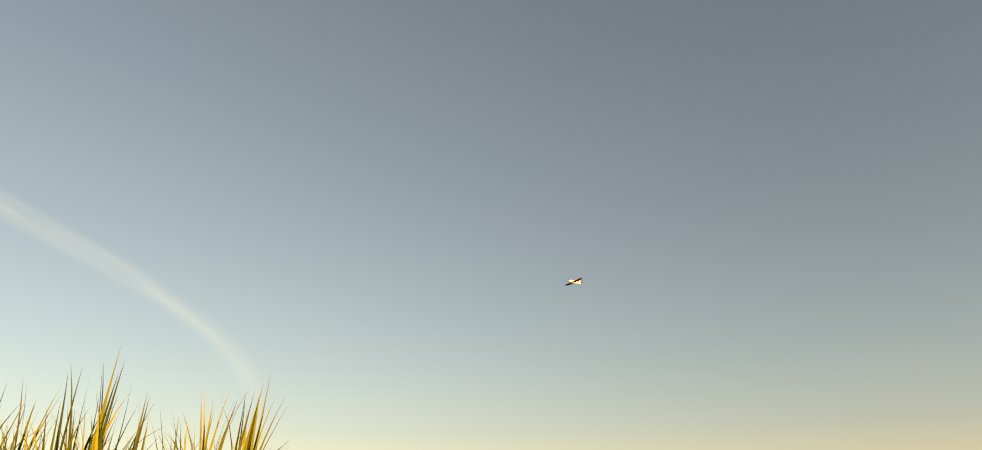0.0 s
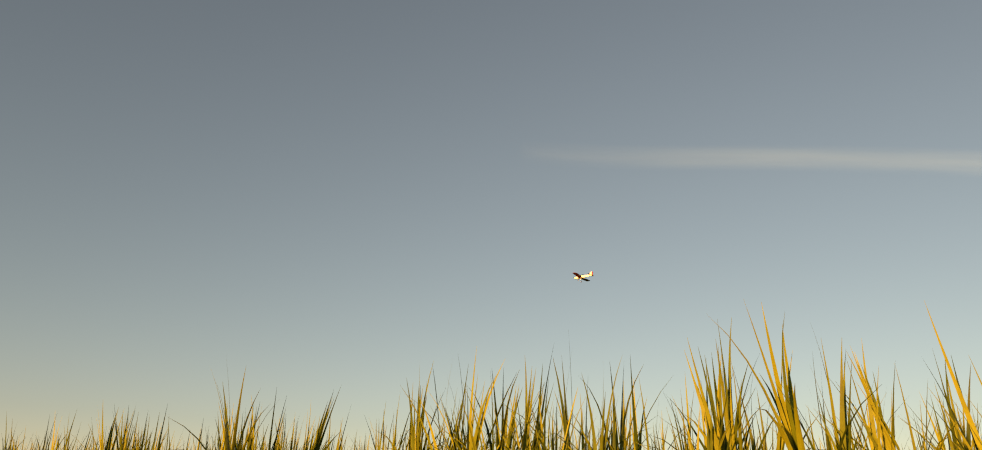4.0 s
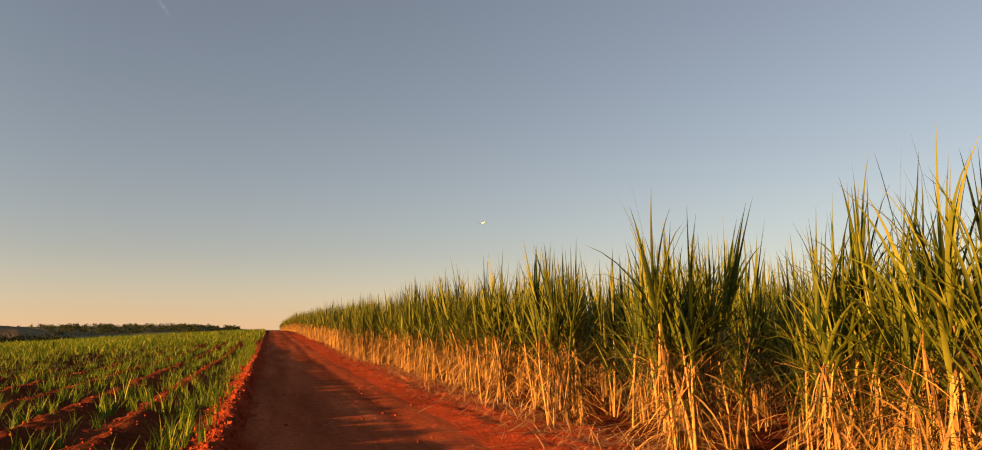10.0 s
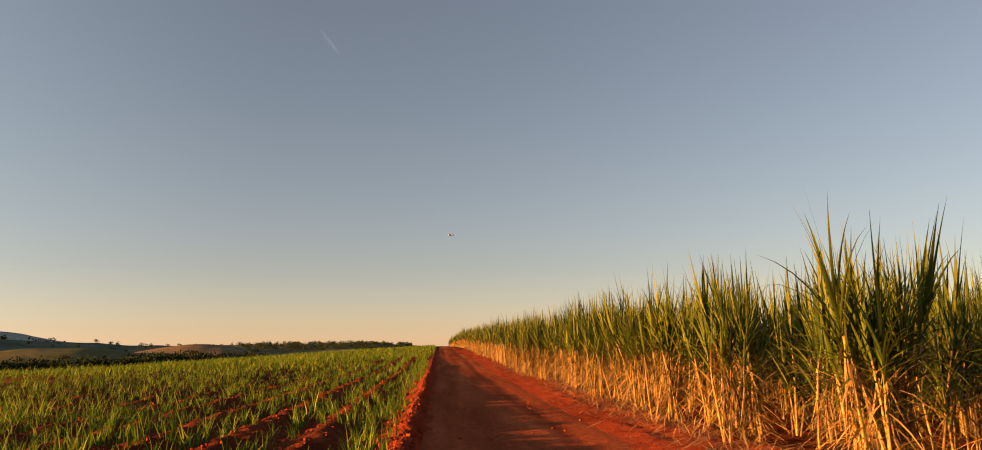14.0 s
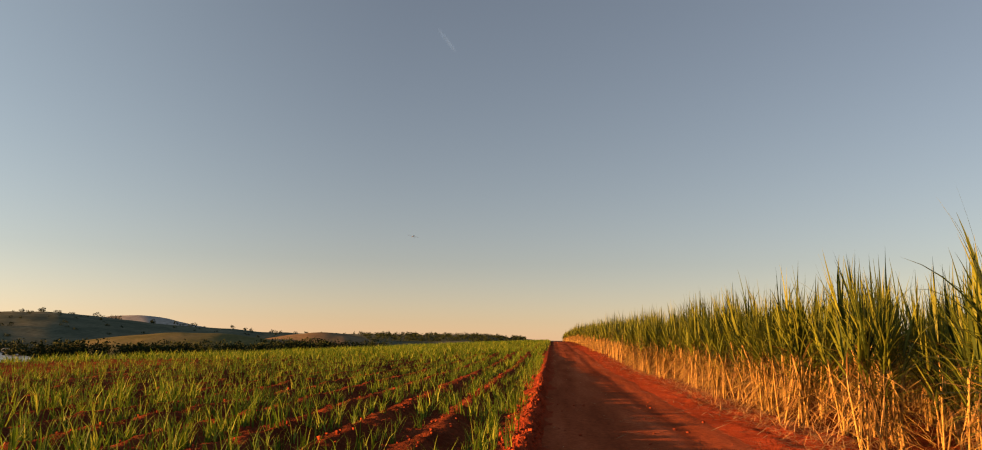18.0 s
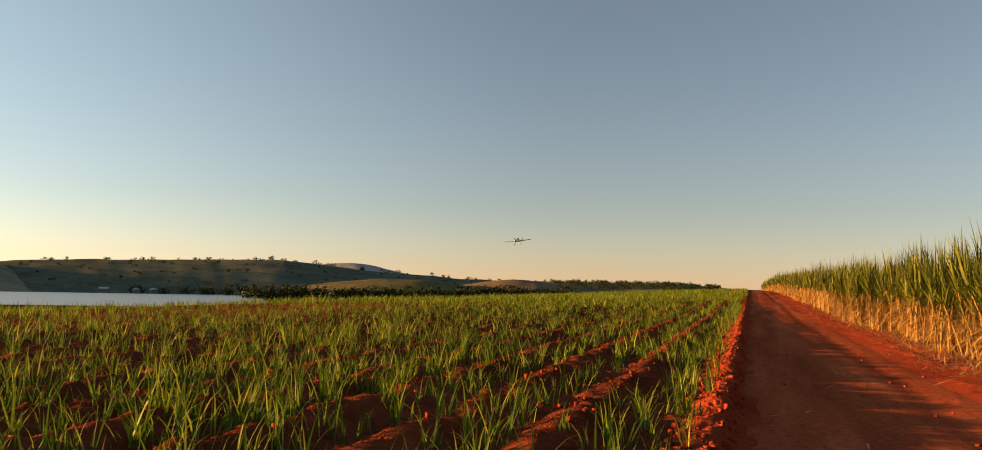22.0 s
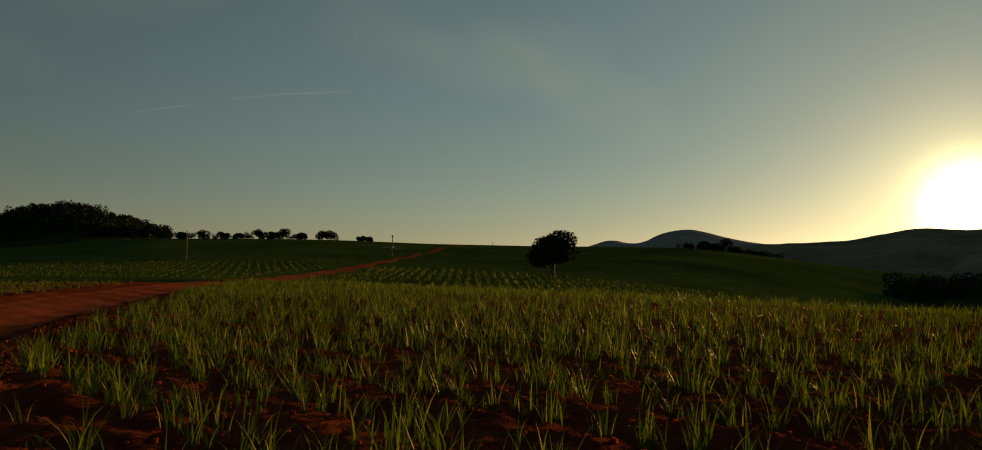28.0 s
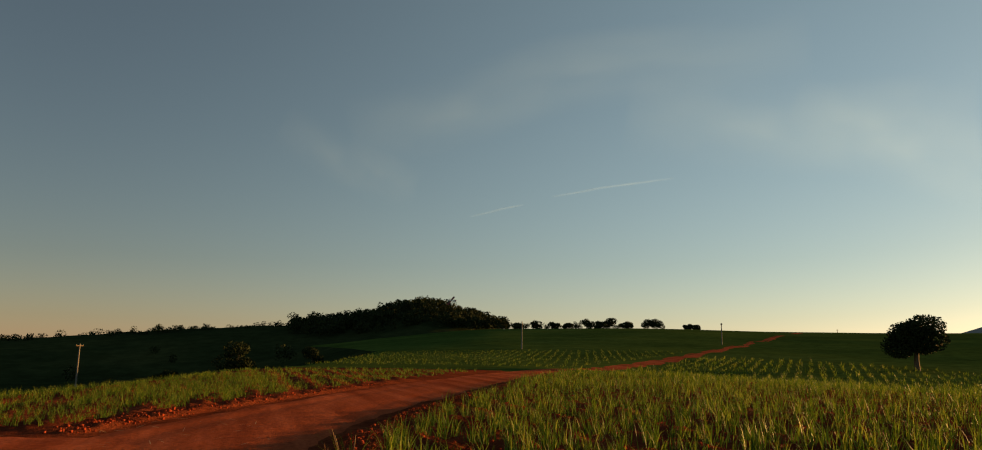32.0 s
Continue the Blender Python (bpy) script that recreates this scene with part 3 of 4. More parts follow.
        if i % 3 == 0:       # dead sheaths hang close along the stalk
            dry.blade(at(min(0.82, s + 0.25)), r.uniform(0, 6.28), r.uniform(2.72, 3.08), r.uniform(0.35, 0.8), r.uniform(0.012, 0.030) * fat, r.uniform(-0.35, 0.3), 3, r.uniform(-1.5, 1.5))
        elif i % 3 == 1:     # thin dead blades spread and break over
            dry.blade(at(s), r.uniform(0, 6.28), r.uniform(0.5, 1.6), r.uniform(0.4, 0.95), r.uniform(0.009, 0.028) * fat, r.uniform(0.4, 1.8), 5 if fine and close else 3, r.uniform(-2.5, 2.5), False, r.uniform(0.7, 2.0))
        else:                # others curve down to the ground
            dry.blade(at(s * 0.7 + 0.05), r.uniform(0, 6.28), r.uniform(1.2, 2.2), r.uniform(0.4, 0.95), r.uniform(0.009, 0.028) * fat, r.uniform(0.2, 1.0), 4 if fine and close else 3, r.uniform(-2, 2), False, 1.0)
    return stem, crown, dry


def build_cane():
    low = [stalk_shape(200 + i, False) for i in range(5)]
    clumps, joined, coarse = [], [], []

    def lay(r, n, wide):
        """Stalks in tight bunches; rows of shape, place, turn, size and tilt."""
        rows, heads = [], [(r.uniform(0, 6.28), wide * r.uniform(0.5, 1.3)) for _ in range(max(2, n // 3))]
        for i in range(n):
            b, far_out = heads[i % len(heads)]
            a, d = r.uniform(0, 6.28), r.uniform(0.01, 0.075)
            x, y = math.cos(b) * far_out + math.cos(a) * d, math.sin(b) * far_out * 1.3 + math.sin(a) * d
            rows.append((r.randint(7), x, y, 0.0, r.uniform(0, 6.28), r.uniform(0.8, 1.1), r.uniform(-1, 1) * 5 - math.sin(b) * 7, r.uniform(-1, 1) * 5 + math.cos(b) * 7))
        return rows
    # clumps of the outer row keep their straw; those behind are greener and thinner
    # pale straw is thinned there so the gaps read as deep shade
    for outer in (True, False):
        fine, plain = [[stalk_shape((100 if outer else 130) + i, True, 1.0 if outer else 0.3, close) for i in range(7)] for close in (True, False)]
        meshes = [(a.mesh("stalk", CANE_STALK), b.mesh("leaf_crown", CANE_LEAF, False), c.mesh("dry_leaves", CANE_DRY)) for a, b, c in fine]
        for k in range(6 if outer else 4):
            rows = lay(rnd((300 if outer else 330) + k), 11 if outer else 6, 0.22)
            clump = new("sugar_cane", None)
            clump.empty_display_size = 0.3
            for w, x, y, z, turn, size, tx, ty in rows:
                st = piece("stalk", meshes[w][0], clump, pose(x, y, z, -tx, ty, math.degrees(turn)) @ Matrix.Scale(size, 4))
                piece("leaf_crown", meshes[w][1], st)
                piece("dry_leaves", meshes[w][2], st)
            tagged(clump, "tall sugar cane clump, green tops over dry straw-coloured leaves" if outer else "green sugar cane clump with bare stalks inside the field", "sugar cane", "sugar cane at the field's edge")
            clumps.append(clump)
            joined.append([scatter([f[p].arrays() for f in plain], [row[:6] for row in rows]) for p in range(3)])
    for k in range(6):
        rows = lay(rnd(400 + k), 5, 0.22)
        coarse.append([scatter([f[p].arrays() for f in low], [(row[0] % 5, *row[1:6]) for row in rows]) for p in range(3)])
    used, r = set(), rnd(77)
    # the outer clumps that stand singly: place along the row, set-back, size
    edge = [(-2.2, 0.7, 0.98), (-1.2, 0.5, 0.93), (-0.2, 0.4, 0.90), (0.8, 0.3, 1.02), (1.9, 0.2, 1.09), (3.0, 0.0, 1.06), (4.1, 0.0, 1.16), (5.0, 0.0, 1.12), (6.1, 0.05, 1.12), (6.8, 0.15, 1.11),
            (8.7, -0.15, 1.18), (9.4, 0.05, 1.16), (11.0, 1.0, 1.2), (12.8, -0.05, 1.18), (14.3, 0.9, 1.18), (15.4, 0.5, 1.16), (16.9, -0.1, 1.16), (17.7, 0.1, 1.14), (19.4, 0.2, 1.16), (20.6, 0.0, 1.16), (22.5, 0.2, 1.16)]
    far, near = [], []
    for i in range(8):
        x0 = 5.2 + ROW * i
        y = -2.6 + 0.3 * i
        single = iter(edge)
        while y < 330:
            x = x0 + r.uniform(-0.42, 0.36) + 0.7 * float(smooth(6, -2, y))
            size = r.uniform(0.9, 1.06) * (1 + 0.08 * float(smooth(0, 6, y)) + 0.11 * float(smooth(9, 20, y)))
            turn = r.uniform(0, 6.28)
            if i == 0 and y < 23.5:
                y, back, size = next(single, (24.0, 0.0, 1.13))
                x = x0 + back
            lot = range(6) if i == 0 else range(6, 10)
            fresh = [n for n in lot if n not in used]
            k = fresh[0] if fresh and i < 2 else lot[r.randint(len(lot))]
            z = float(ground_z(x, y)) - 0.02
            if i < 2 and y < 24:
                m = pose(x, y, z, 0, 0, math.degrees(turn)) @ Matrix.Scale(size, 4)
                if k in used:
                    ob = copy_thing(clumps[k], pose(x, y, z, 0, 0, math.degrees(turn)))
                    ob.scale = (size, size, size)
                else:
                    used.add(k)
                    clumps[k].matrix_basis = m
                y += 0.01 if i == 0 else r.uniform(0.75, 1.25)
            elif y < (50 if i < 3 else 27):
                near.append((k, x, y, z, turn, size))
                y += r.choice([0.7, 0.9, 1.3, 1.7, 2.2]) * r.uniform(0.9, 1.1) if i == 0 else r.uniform(0.75, 1.2)
            else:
                if i < 4 or (y < 120 and i < 6):
                    far.append((k % 6, x, y, z, turn, size))
                y += r.uniform(0.9, 1.5) * (1 + max(0, y - 100) / 200)
    for name, rows, shapes, tag in (("cane_rows", near, joined, "dense rows of tall sugar cane"), ("distant_cane", far, coarse, "far rows of tall sugar cane beside the track")):
        base = new(name, None)
        tagged(base, tag + ", green tops over dry straw leaves", "sugar cane", kind="stuff")
        for p, (pn, mat) in enumerate((("stalks", CANE_STALK), ("green_leaves", CANE_LEAF), ("dry_leaves", CANE_DRY))):
            piece(pn, quads_mesh(pn, *scatter([s[p] for s in shapes], rows), mat, p != 1), base)


build_cane()

# ---- young cane in rows ----


def sprout(seed, blades=11, segs=4, fold=True, wide=1.0):
    r, rb = rnd(seed), Ribbons()
    for i in range(blades):
        a, d = r.uniform(0, 6.28), r.uniform(0, 0.09)
        rb.blade((math.cos(a) * d, math.sin(a) * d * 2, -0.03), r.uniform(0, 6.28), r.uniform(0.03, 0.48), r.uniform(0.28, 0.70), r.uniform(0.013, 0.026) * wide, r.uniform(0.1, 1.5), segs, r.uniform(-0.7, 0.7), fold, 2.6)
    return rb


def cropland(x, y):
    """Where young cane grows."""
    d = road_distance(x, y)
    ok = (d > np.where(y < -3, 0.75, 0.28)) & (x < field_edge(y)) & (x > np.where(y < -40, -150, -48))
    return ok & ~((x > 2.5) & (y > -16)) & (np.hypot(x, y) > 1.7)


def build_young():
    shapes = [sprout(500 + i, 6 + i % 4, 5) for i in range(10)]
    meshes = [s.mesh("young_cane_plant", YOUNG_LEAF, False) for s in shapes]
    arr = [sprout(500 + i, 10, 3, False, 1.25).arrays() for i in range(10)]
    mid = [sprout(520 + i, 8, 2, False, 1.5).arrays() for i in range(8)]
    farr = [sprout(540 + i, 5, 2, False, 3.1).arrays() for i in range(6)]
    r, xs, ys = rnd(9), [], []
    for i in range(-34, 9):
        y = np.arange(-58.0, 270.0, 0.29)
        y = y + r.uniform(-0.16, 0.16, len(y))
        x = -1.35 + ROW * i + r.normal(0, 0.18 if i < -2 else 0.26, len(y)) + 0.12 * vnoise(y * 0.2, 0 * y + i)
        x = x + np.where((y > -58) & ((y < -30) | (i > 3)), r.uniform(-0.5, 0.5, len(y)), 0)
        d = np.hypot(x, y)
        patchy = vnoise(x * 0.35 + 9, y * 0.22) + 0.5 * vnoise(x * 1.3, y * 0.9)
        keep = r.uniform(0, 1, len(y)) < np.where(d < 55, np.where(y < -4, 1.2, np.where(x > -3.6, 0.75, 0.9) + 0.8 * patchy), np.where(d < 140, 0.85, 0.65))
        xs.append(x[keep])
        ys.append(y[keep])
    # plots on the rise, their rows running away up the slope on either side of the track
    for east, way in ((True, 154), (False, 138)):
        u = heading(way)
        off, along = np.meshgrid(np.arange(-84, 84, ROW), np.arange(0, 230, 0.6), indexing="ij")
        along = along + r.uniform(-0.2, 0.2, along.shape)
        off = off + r.normal(0, 0.19, off.shape)
        x, y = (-27 + u.x * along - u.y * off).ravel(), (-39 + u.y * along + u.x * off).ravel()
        track = np.interp(y, [q[1] for q in ROAD_LINE[::-1]], [q[0] for q in ROAD_LINE[::-1]])
        away = np.hypot(x, y)
        keep = (y < -58) & (away > 82) & (away < (150 if east else 128)) & ((x > track) == east) & (r.uniform(0, 1, len(x)) < 0.62 + 0.6 * vnoise(x * 0.06, y * 0.05))
        xs.append(x[keep])
        ys.append(y[keep])
    # stragglers along the track's edge
    y = r.uniform(-6, 60, 130)
    xs.append(np.interp(y, [q[1] for q in ROAD_LINE[::-1]], [q[0] for q in ROAD_LINE[::-1]]) - ROAD_HALF - r.uniform(0.3, 0.8, 130))
    ys.append(y)
    x, y = np.concatenate(xs), np.concatenate(ys)
    thick = ((y < -3) & (y > -58)) | ((x < -4.5) & (y > -4) & (y < 22))      # the crop stands closer there
    x = np.concatenate([x, x[thick] + r.normal(0, 0.16, thick.sum())])
    y = np.concatenate([y, y[thick] + r.normal(0, 0.3, thick.sum())])
    strip_row = (y < -14) & (y > -48) & (x > -2) & (x < 14)      # a low close crop beyond the bend
    for _ in range(2):
        x = np.concatenate([x, x[strip_row] + r.uniform(-0.5, 0.5, strip_row.sum())])
        y = np.concatenate([y, y[strip_row] + r.normal(0, 0.3, strip_row.sum())])
        strip_row = np.concatenate([strip_row, np.zeros(strip_row.sum(), bool)])
    ok = cropland(x, y)
    x, y = x[ok], y[ok]
    order = np.argsort(np.hypot(x, y))
    x, y = x[order], y[order]
    z = ground_z(x, y)
    d = np.hypot(x, y)
    track = np.interp(y, [q[1] for q in ROAD_LINE[::-1]], [q[0] for q in ROAD_LINE[::-1]])
    far_up = (1 + 0.25 * smooth(50, 70, d)) * np.where((x > track) & (y < -14), 0.48, 1 - 0.14 * smooth(-3, -6, y))
    turn, size = r.uniform(0, 6.28, len(x)), far_up * r.uniform(0.55, 1.12, len(x)) * (1 + 0.5 * vnoise(x * 0.4, y * 0.3))
    for n in range(300):
        ob = new("young_cane_plant", meshes[n % 10])
        ob.matrix_basis = pose(x[n], y[n], z[n], 0, 0, math.degrees(turn[n])) @ Matrix.Scale(size[n], 4)
        tagged(ob, "young sugar cane tuft with narrow green blades in red soil", "cane plant", "young cane in rows")
    idx = np.arange(len(x))
    for name, sh, sel in (("young_cane", arr, (idx >= 300) & (d < 18)), ("young_cane_rows", mid, (d >= 18) & (d < 50)), ("young_cane_far", farr, d >= 50)):
        rows = np.stack([idx % len(sh), x, y, z, turn, size], 1)[sel]
        tagged(new(name, quads_mesh(name, *scatter(sh, rows), YOUNG_LEAF, True)), "rows of young green cane over red soil", "young cane", kind="stuff")


build_young()


def build_clutter():
    r, rb = rnd(21), Ribbons()
    n = 8000
    y = -7 + 75 * r.uniform(0, 1, n) ** 1.7
    x = 4.8 - np.abs(r.normal(0, 0.75, n)) + r.uniform(0, 0.8, n)
    x[:160] = r.uniform(0.0, 3.4, 160)      # a few strays on the track
    z = ground_z(x, y) + np.where(np.arange(n) < 160, 0.02, 0)
    for i in range(n):
        rb.blade((x[i], y[i], z[i] + r.uniform(0.02, 0.07)), r.uniform(0, 6.28), 1.5 + r.uniform(-0.15, 0.1), r.uniform(0.2, 0.8), r.uniform(0.012, 0.03), r.uniform(-0.1, 0.25), 3, r.uniform(-1, 1))
    # trash heaped and curling at the foot of the cane
    for i in range(1500):
        y = -3 + 34 * r.uniform(0, 1) ** 1.4
        x = 4.75 + r.normal() * 0.3
        rb.blade((x, y, float(ground_z(x, y)) + r.uniform(0, 0.05)), r.uniform(0, 6.28), r.uniform(0.5, 1.4), r.uniform(0.25, 0.75), r.uniform(0.006, 0.018), r.uniform(0.5, 1.8), 4, r.uniform(-1.5, 1.5), False, 1.0)
    tagged(new("cane_litter", rb.mesh("cane_litter", LITTER)), "dry fallen cane leaves along the field's edge", "leaf litter", kind="stuff")
    cube = np.array([(-1, -1, -1), (1, -1, -1), (1, 1, -1), (-1, 1, -1), (-1, -1, 1), (1, -1, 1), (1, 1, 1), (-1, 1, 1)], float)
    faces = np.array([(3, 2, 1, 0), (4, 5, 6, 7), (0, 1, 5, 4), (1, 2, 6, 5), (2, 3, 7, 6), (3, 0, 4, 7)])
    shapes = [(cube * rnd(i).uniform(0.45, 1.1, (8, 3)), faces) for i in range(12)]
    y = r.uniform(-1, 1, 90000) * 40 * r.uniform(0, 1, 90000) ** 0.8
    x = r.uniform(-9, 3.4, 90000)
    d = road_distance(x, y)
    ok = ((-0.15 < d) & (d < 0.6)) | ((d > 0.9) & (r.uniform(0, 1, 90000) < 0.12)) | ((d < -0.3) & (x > -0.3) & (y > 1.5) & (r.uniform(0, 1, 90000) < 0.03))
    x, y = x[ok][:11000], y[ok][:11000]
    size = 0.006 + 0.034 * r.uniform(0, 1, len(x)) ** 3.2
    rows = np.stack([r.randint(0, 12, len(x)), x, y, ground_z(x, y) + size * 0.3, r.uniform(0, 6.28, len(x)), size], 1)
    tagged(new("soil_clods", quads_mesh("soil_clods", *scatter(shapes, rows), LIT_CLOD)), "crumbled red clods heaped along the track's edge", "clods", kind="stuff")


build_clutter()


def build_tufts():
    """Tall wild grass at the corner of the field behind."""
    for n, (x, y, size) in enumerate(((-1.35, -8.9, 1.0), (-1.0, -7.6, 0.8), (-2.3, -11.4, 0.75))):
        r, rb = rnd(610 + n), Ribbons()
        for i in range(26):
            a, d = r.uniform(0, 6.28), r.uniform(0, 0.12)
            rb.blade((math.cos(a) * d, math.sin(a) * d, -0.03), r.uniform(0, 6.28), r.uniform(0.05, 0.5), r.uniform(0.4, 0.95), r.uniform(0.008, 0.016), r.uniform(0.2, 1.4), 6, r.uniform(-0.6, 0.6), False, 2.0)
        tuft = new("grass_tuft", None)
        tuft.matrix_basis = pose(x, y, float(ground_z(x, y))) @ Matrix.Scale(size, 4)
        piece("foliage", rb.mesh("foliage", YOUNG_LEAF), tuft)
        for i in range(3):
            head = Ribbons()
            a, d = r.uniform(0, 6.28), r.uniform(0.02, 0.16)
            top = np.array([math.cos(a) * d * 1.6, math.sin(a) * d * 1.6, r.uniform(0.5, 0.72)])
            head.tube([(math.cos(a) * d * 0.3, math.sin(a) * d * 0.3, 0), top * 0.6, top, top * 1.16], [0.004, 0.003, 0.006, 0.001], 5)
            piece("seed_stalk", head.mesh("seed_stalk", LITTER), tuft)
        tagged(tuft, "wild grass tuft with dry seed stalks beside the dirt track", "grass tuft", "grass tufts by the track")
    r, rb = rnd(620), Ribbons()
    for i in range(160):
        x, y = r.uniform(-1, 7), r.uniform(-19, -8)
        if road_distance(np.array(x), np.array(y)) < -0.3:
            rb.blade((x, y, float(ground_z(x, y)) + r.uniform(0.03, 0.06)), r.uniform(0, 6.28), 1.5 + r.uniform(-0.15, 0.1), r.uniform(0.1, 0.45), r.uniform(0.012, 0.04), r.uniform(-0.1, 0.25), 3, r.uniform(-1, 1))
    tagged(new("fallen_straw", rb.mesh("fallen_straw", LITTER)), "scraps of dry cane straw on the dirt track", "leaf litter", kind="stuff")


build_tufts()

# ---- trees ----


def crown_cloud(r, centre, radius, count, leaf, squash=0.75):
    """Leaf quads on and in a lumpy ball."""
    d = r.normal(size=(count, 3))
    d /= np.linalg.norm(d, axis=1)[:, None]
    p = d * radius * r.uniform(0.35, 1.05, count)[:, None] ** 0.5
    p[:, 2] *= squash
    p += np.asarray(centre)
    a, b = r.normal(size=(count, 3)), r.normal(size=(count, 3))
    a /= np.linalg.norm(a, axis=1)[:, None]
    b -= a * (a * b).sum(1)[:, None]
    b /= np.linalg.norm(b, axis=1)[:, None]
    s = leaf * r.uniform(0.6, 1.3, count)[:, None]
    return np.stack([p - a * s, p + b * s * 0.6, p + a * s, p - b * s * 0.6], 1).reshape(-1, 3)


def tree_parts(seed, height, width, leaves, leaf, lobes=9):
    r = rnd(seed)
    wood = Ribbons()
    th = height * 0.38
    wood.tube([(0, 0, -0.3), (0.05 * width * 0.2, 0, th * 0.5), (0, 0.02 * width, th)], [0.045 * height, 0.035 * height, 0.028 * height], 8)
    vs = []
    for i in range(lobes):
        a, d = i * 2.4 + r.uniform(-0.4, 0.4), width * 0.5 * r.uniform(0.25, 0.72)
        c = (math.cos(a) * d, math.sin(a) * d, height * r.uniform(0.30, 0.78))
        wood.tube([(0, 0, th * 0.8), (c[0] * 0.5, c[1] * 0.5, (th + c[2]) / 2), c], [0.022 * height, 0.014 * height, 0.006 * height], 5)
        vs.append(crown_cloud(r, c, width * r.uniform(0.2, 0.3), leaves // lobes, leaf))
    v = np.concatenate(vs)
    return wood.arrays(), (v, np.arange(len(v), dtype=np.int32).reshape(-1, 4))


def place(az, dist):
    d = heading(az)
    x, y = d.x * dist, d.y * dist
    return x, y, float(ground_z(np.array(x), np.array(y)))


def build_tree(name, az, dist, height, width, seed, leaves, leaf, label, base=None, lobes=9):
    wood, crown = tree_parts(seed, height, width, leaves, leaf, lobes)
    t = new(name, None)
    x, y, z = place(az, dist)
    t.matrix_basis = pose(x, y, z if base is None else base)
    piece("trunk", quads_mesh("trunk", *wood, BARK, True), t)
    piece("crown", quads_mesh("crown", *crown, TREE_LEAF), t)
    return tagged(t, label, "tree")


build_tree("field_tree", 131.7, 125, 9.6, 8.0, 5, 14500, 0.18, "broad round-crowned tree alone in the young cane", place(131.7, 125)[2] - 0.4, 14)
# trees on the rise behind the fields
for i, (az, h) in enumerate(((159.2, 4.0), (157.8, 4.6), (156.4, 4.0), (155.4, 3.8), (153.9, 5.2), (152.9, 4.8), (152.2, 5.6), (150.8, 4.0), (149.3, 5.4), (148.7, 5.2), (146.5, 3.8), (145.9, 3.4))):
    build_tree("ridge_tree", az, 345, h, h * 1.25, 40 + i, 2200, 0.24, "small dark flat-crowned tree on the rise", place(az, 345)[2] - 0.8, 8)
for i, (az, h) in enumerate(((121.6, 3.4), (120.6, 4.5), (119.9, 4.0), (119.1, 6.6), (118.2, 3.4), (117.0, 2.6))):
    build_tree("valley_tree", az, 330, h, h * 1.2, 60 + i, 2200, 0.24, "dark tree beyond the fields", place(az, 330)[2] - 0.9, 10)
for i, (az, d, h) in enumerate(((179.8, 105, 5.6), (174.5, 140, 4), (184.5, 120, 3.5))):
    build_tree("slope_tree", az, d, h, h * 1.0, 80 + i, 3000, 0.15, "leafy tree on the shaded slope", None, 7)


def build_woods(name, label, rows, count, leaf, seed, lift=None):
    """Many trees as one wood. rows: bearing, distance and size spans."""
    r = rnd(seed)
    vs = []
    for az0, az1, d0, d1, h0, h1, n, up in rows:
        for _ in range(n):
            az, dist = r.uniform(az0, az1), r.uniform(d0, d1)
            x, y, z = place(az, dist)
            if lift:
                z = max(z, float(hill_top(az, dist, *lift)) - 1.0)
            h = r.uniform(h0, h1)
            z += up if not lift else up * 0.5
            for _ in range(3):
                vs.append(crown_cloud(r, (x + r.normal() * h * 0.25, y + r.normal() * h * 0.25, z + h * r.uniform(0.3, 0.75)), h * r.uniform(0.25, 0.42), count, leaf * h, 0.9))
    v = np.concatenate(vs)
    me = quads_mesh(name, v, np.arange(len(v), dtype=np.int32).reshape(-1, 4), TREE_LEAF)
    tagged(new(name, me), label, "woodland", kind="stuff")


build_woods("wood_west", "dark belt of trees below the field", [(53, 108, 200, 262, 3.5, 6, 360, -1), (60, 104, 225, 250, 4.5, 6, 110, -1)], 56, 0.072, 91, WEST_WOOD)
build_woods("wood_lake_shore", "trees along the far lake shore", [(12.5, 37, 745, 800, 14, 20, 150, 0), (37, 45, 900, 930, 12, 18, 16, 0)], 60, 0.06, 92)
build_woods("wood_north", "dark wood on the far ridge", [(2, 14.5, 1180, 1490, 6, 11, 520, -6)], 24, 0.09, 95, NORTH_WEST)
build_woods("wood_knoll", "dense dark trees covering the knoll", [(160, 176, 350, 450, 5, 8, 360, 0), (174, 205, 400, 440, 2.5, 5.5, 130, -2), (176, 200, 200, 330, 3, 6, 8, 0), (150.5, 161, 338, 356, 2, 3.6, 60, -1)], 58, 0.071, 94, KNOLL)
build_woods("wood_valley", "low dark scrub beyond the fields", [(115, 122.3, 325, 340, 1.6, 3.0, 60, -1)], 40, 0.085, 96, WEST_WOOD)
build_woods("wood_skyline", "trees along the far skyline", [(4, 62, 1450, 1505, 4, 10, 110, -3), (18, 62, 1000, 1450, 4, 8, 120, -3)], 30, 0.10, 93, NORTH_WEST)

# ---- poles ----


def build_pole(az, dist, height, foot_el):
    t = new("power_pole", None)
    d = heading(az)
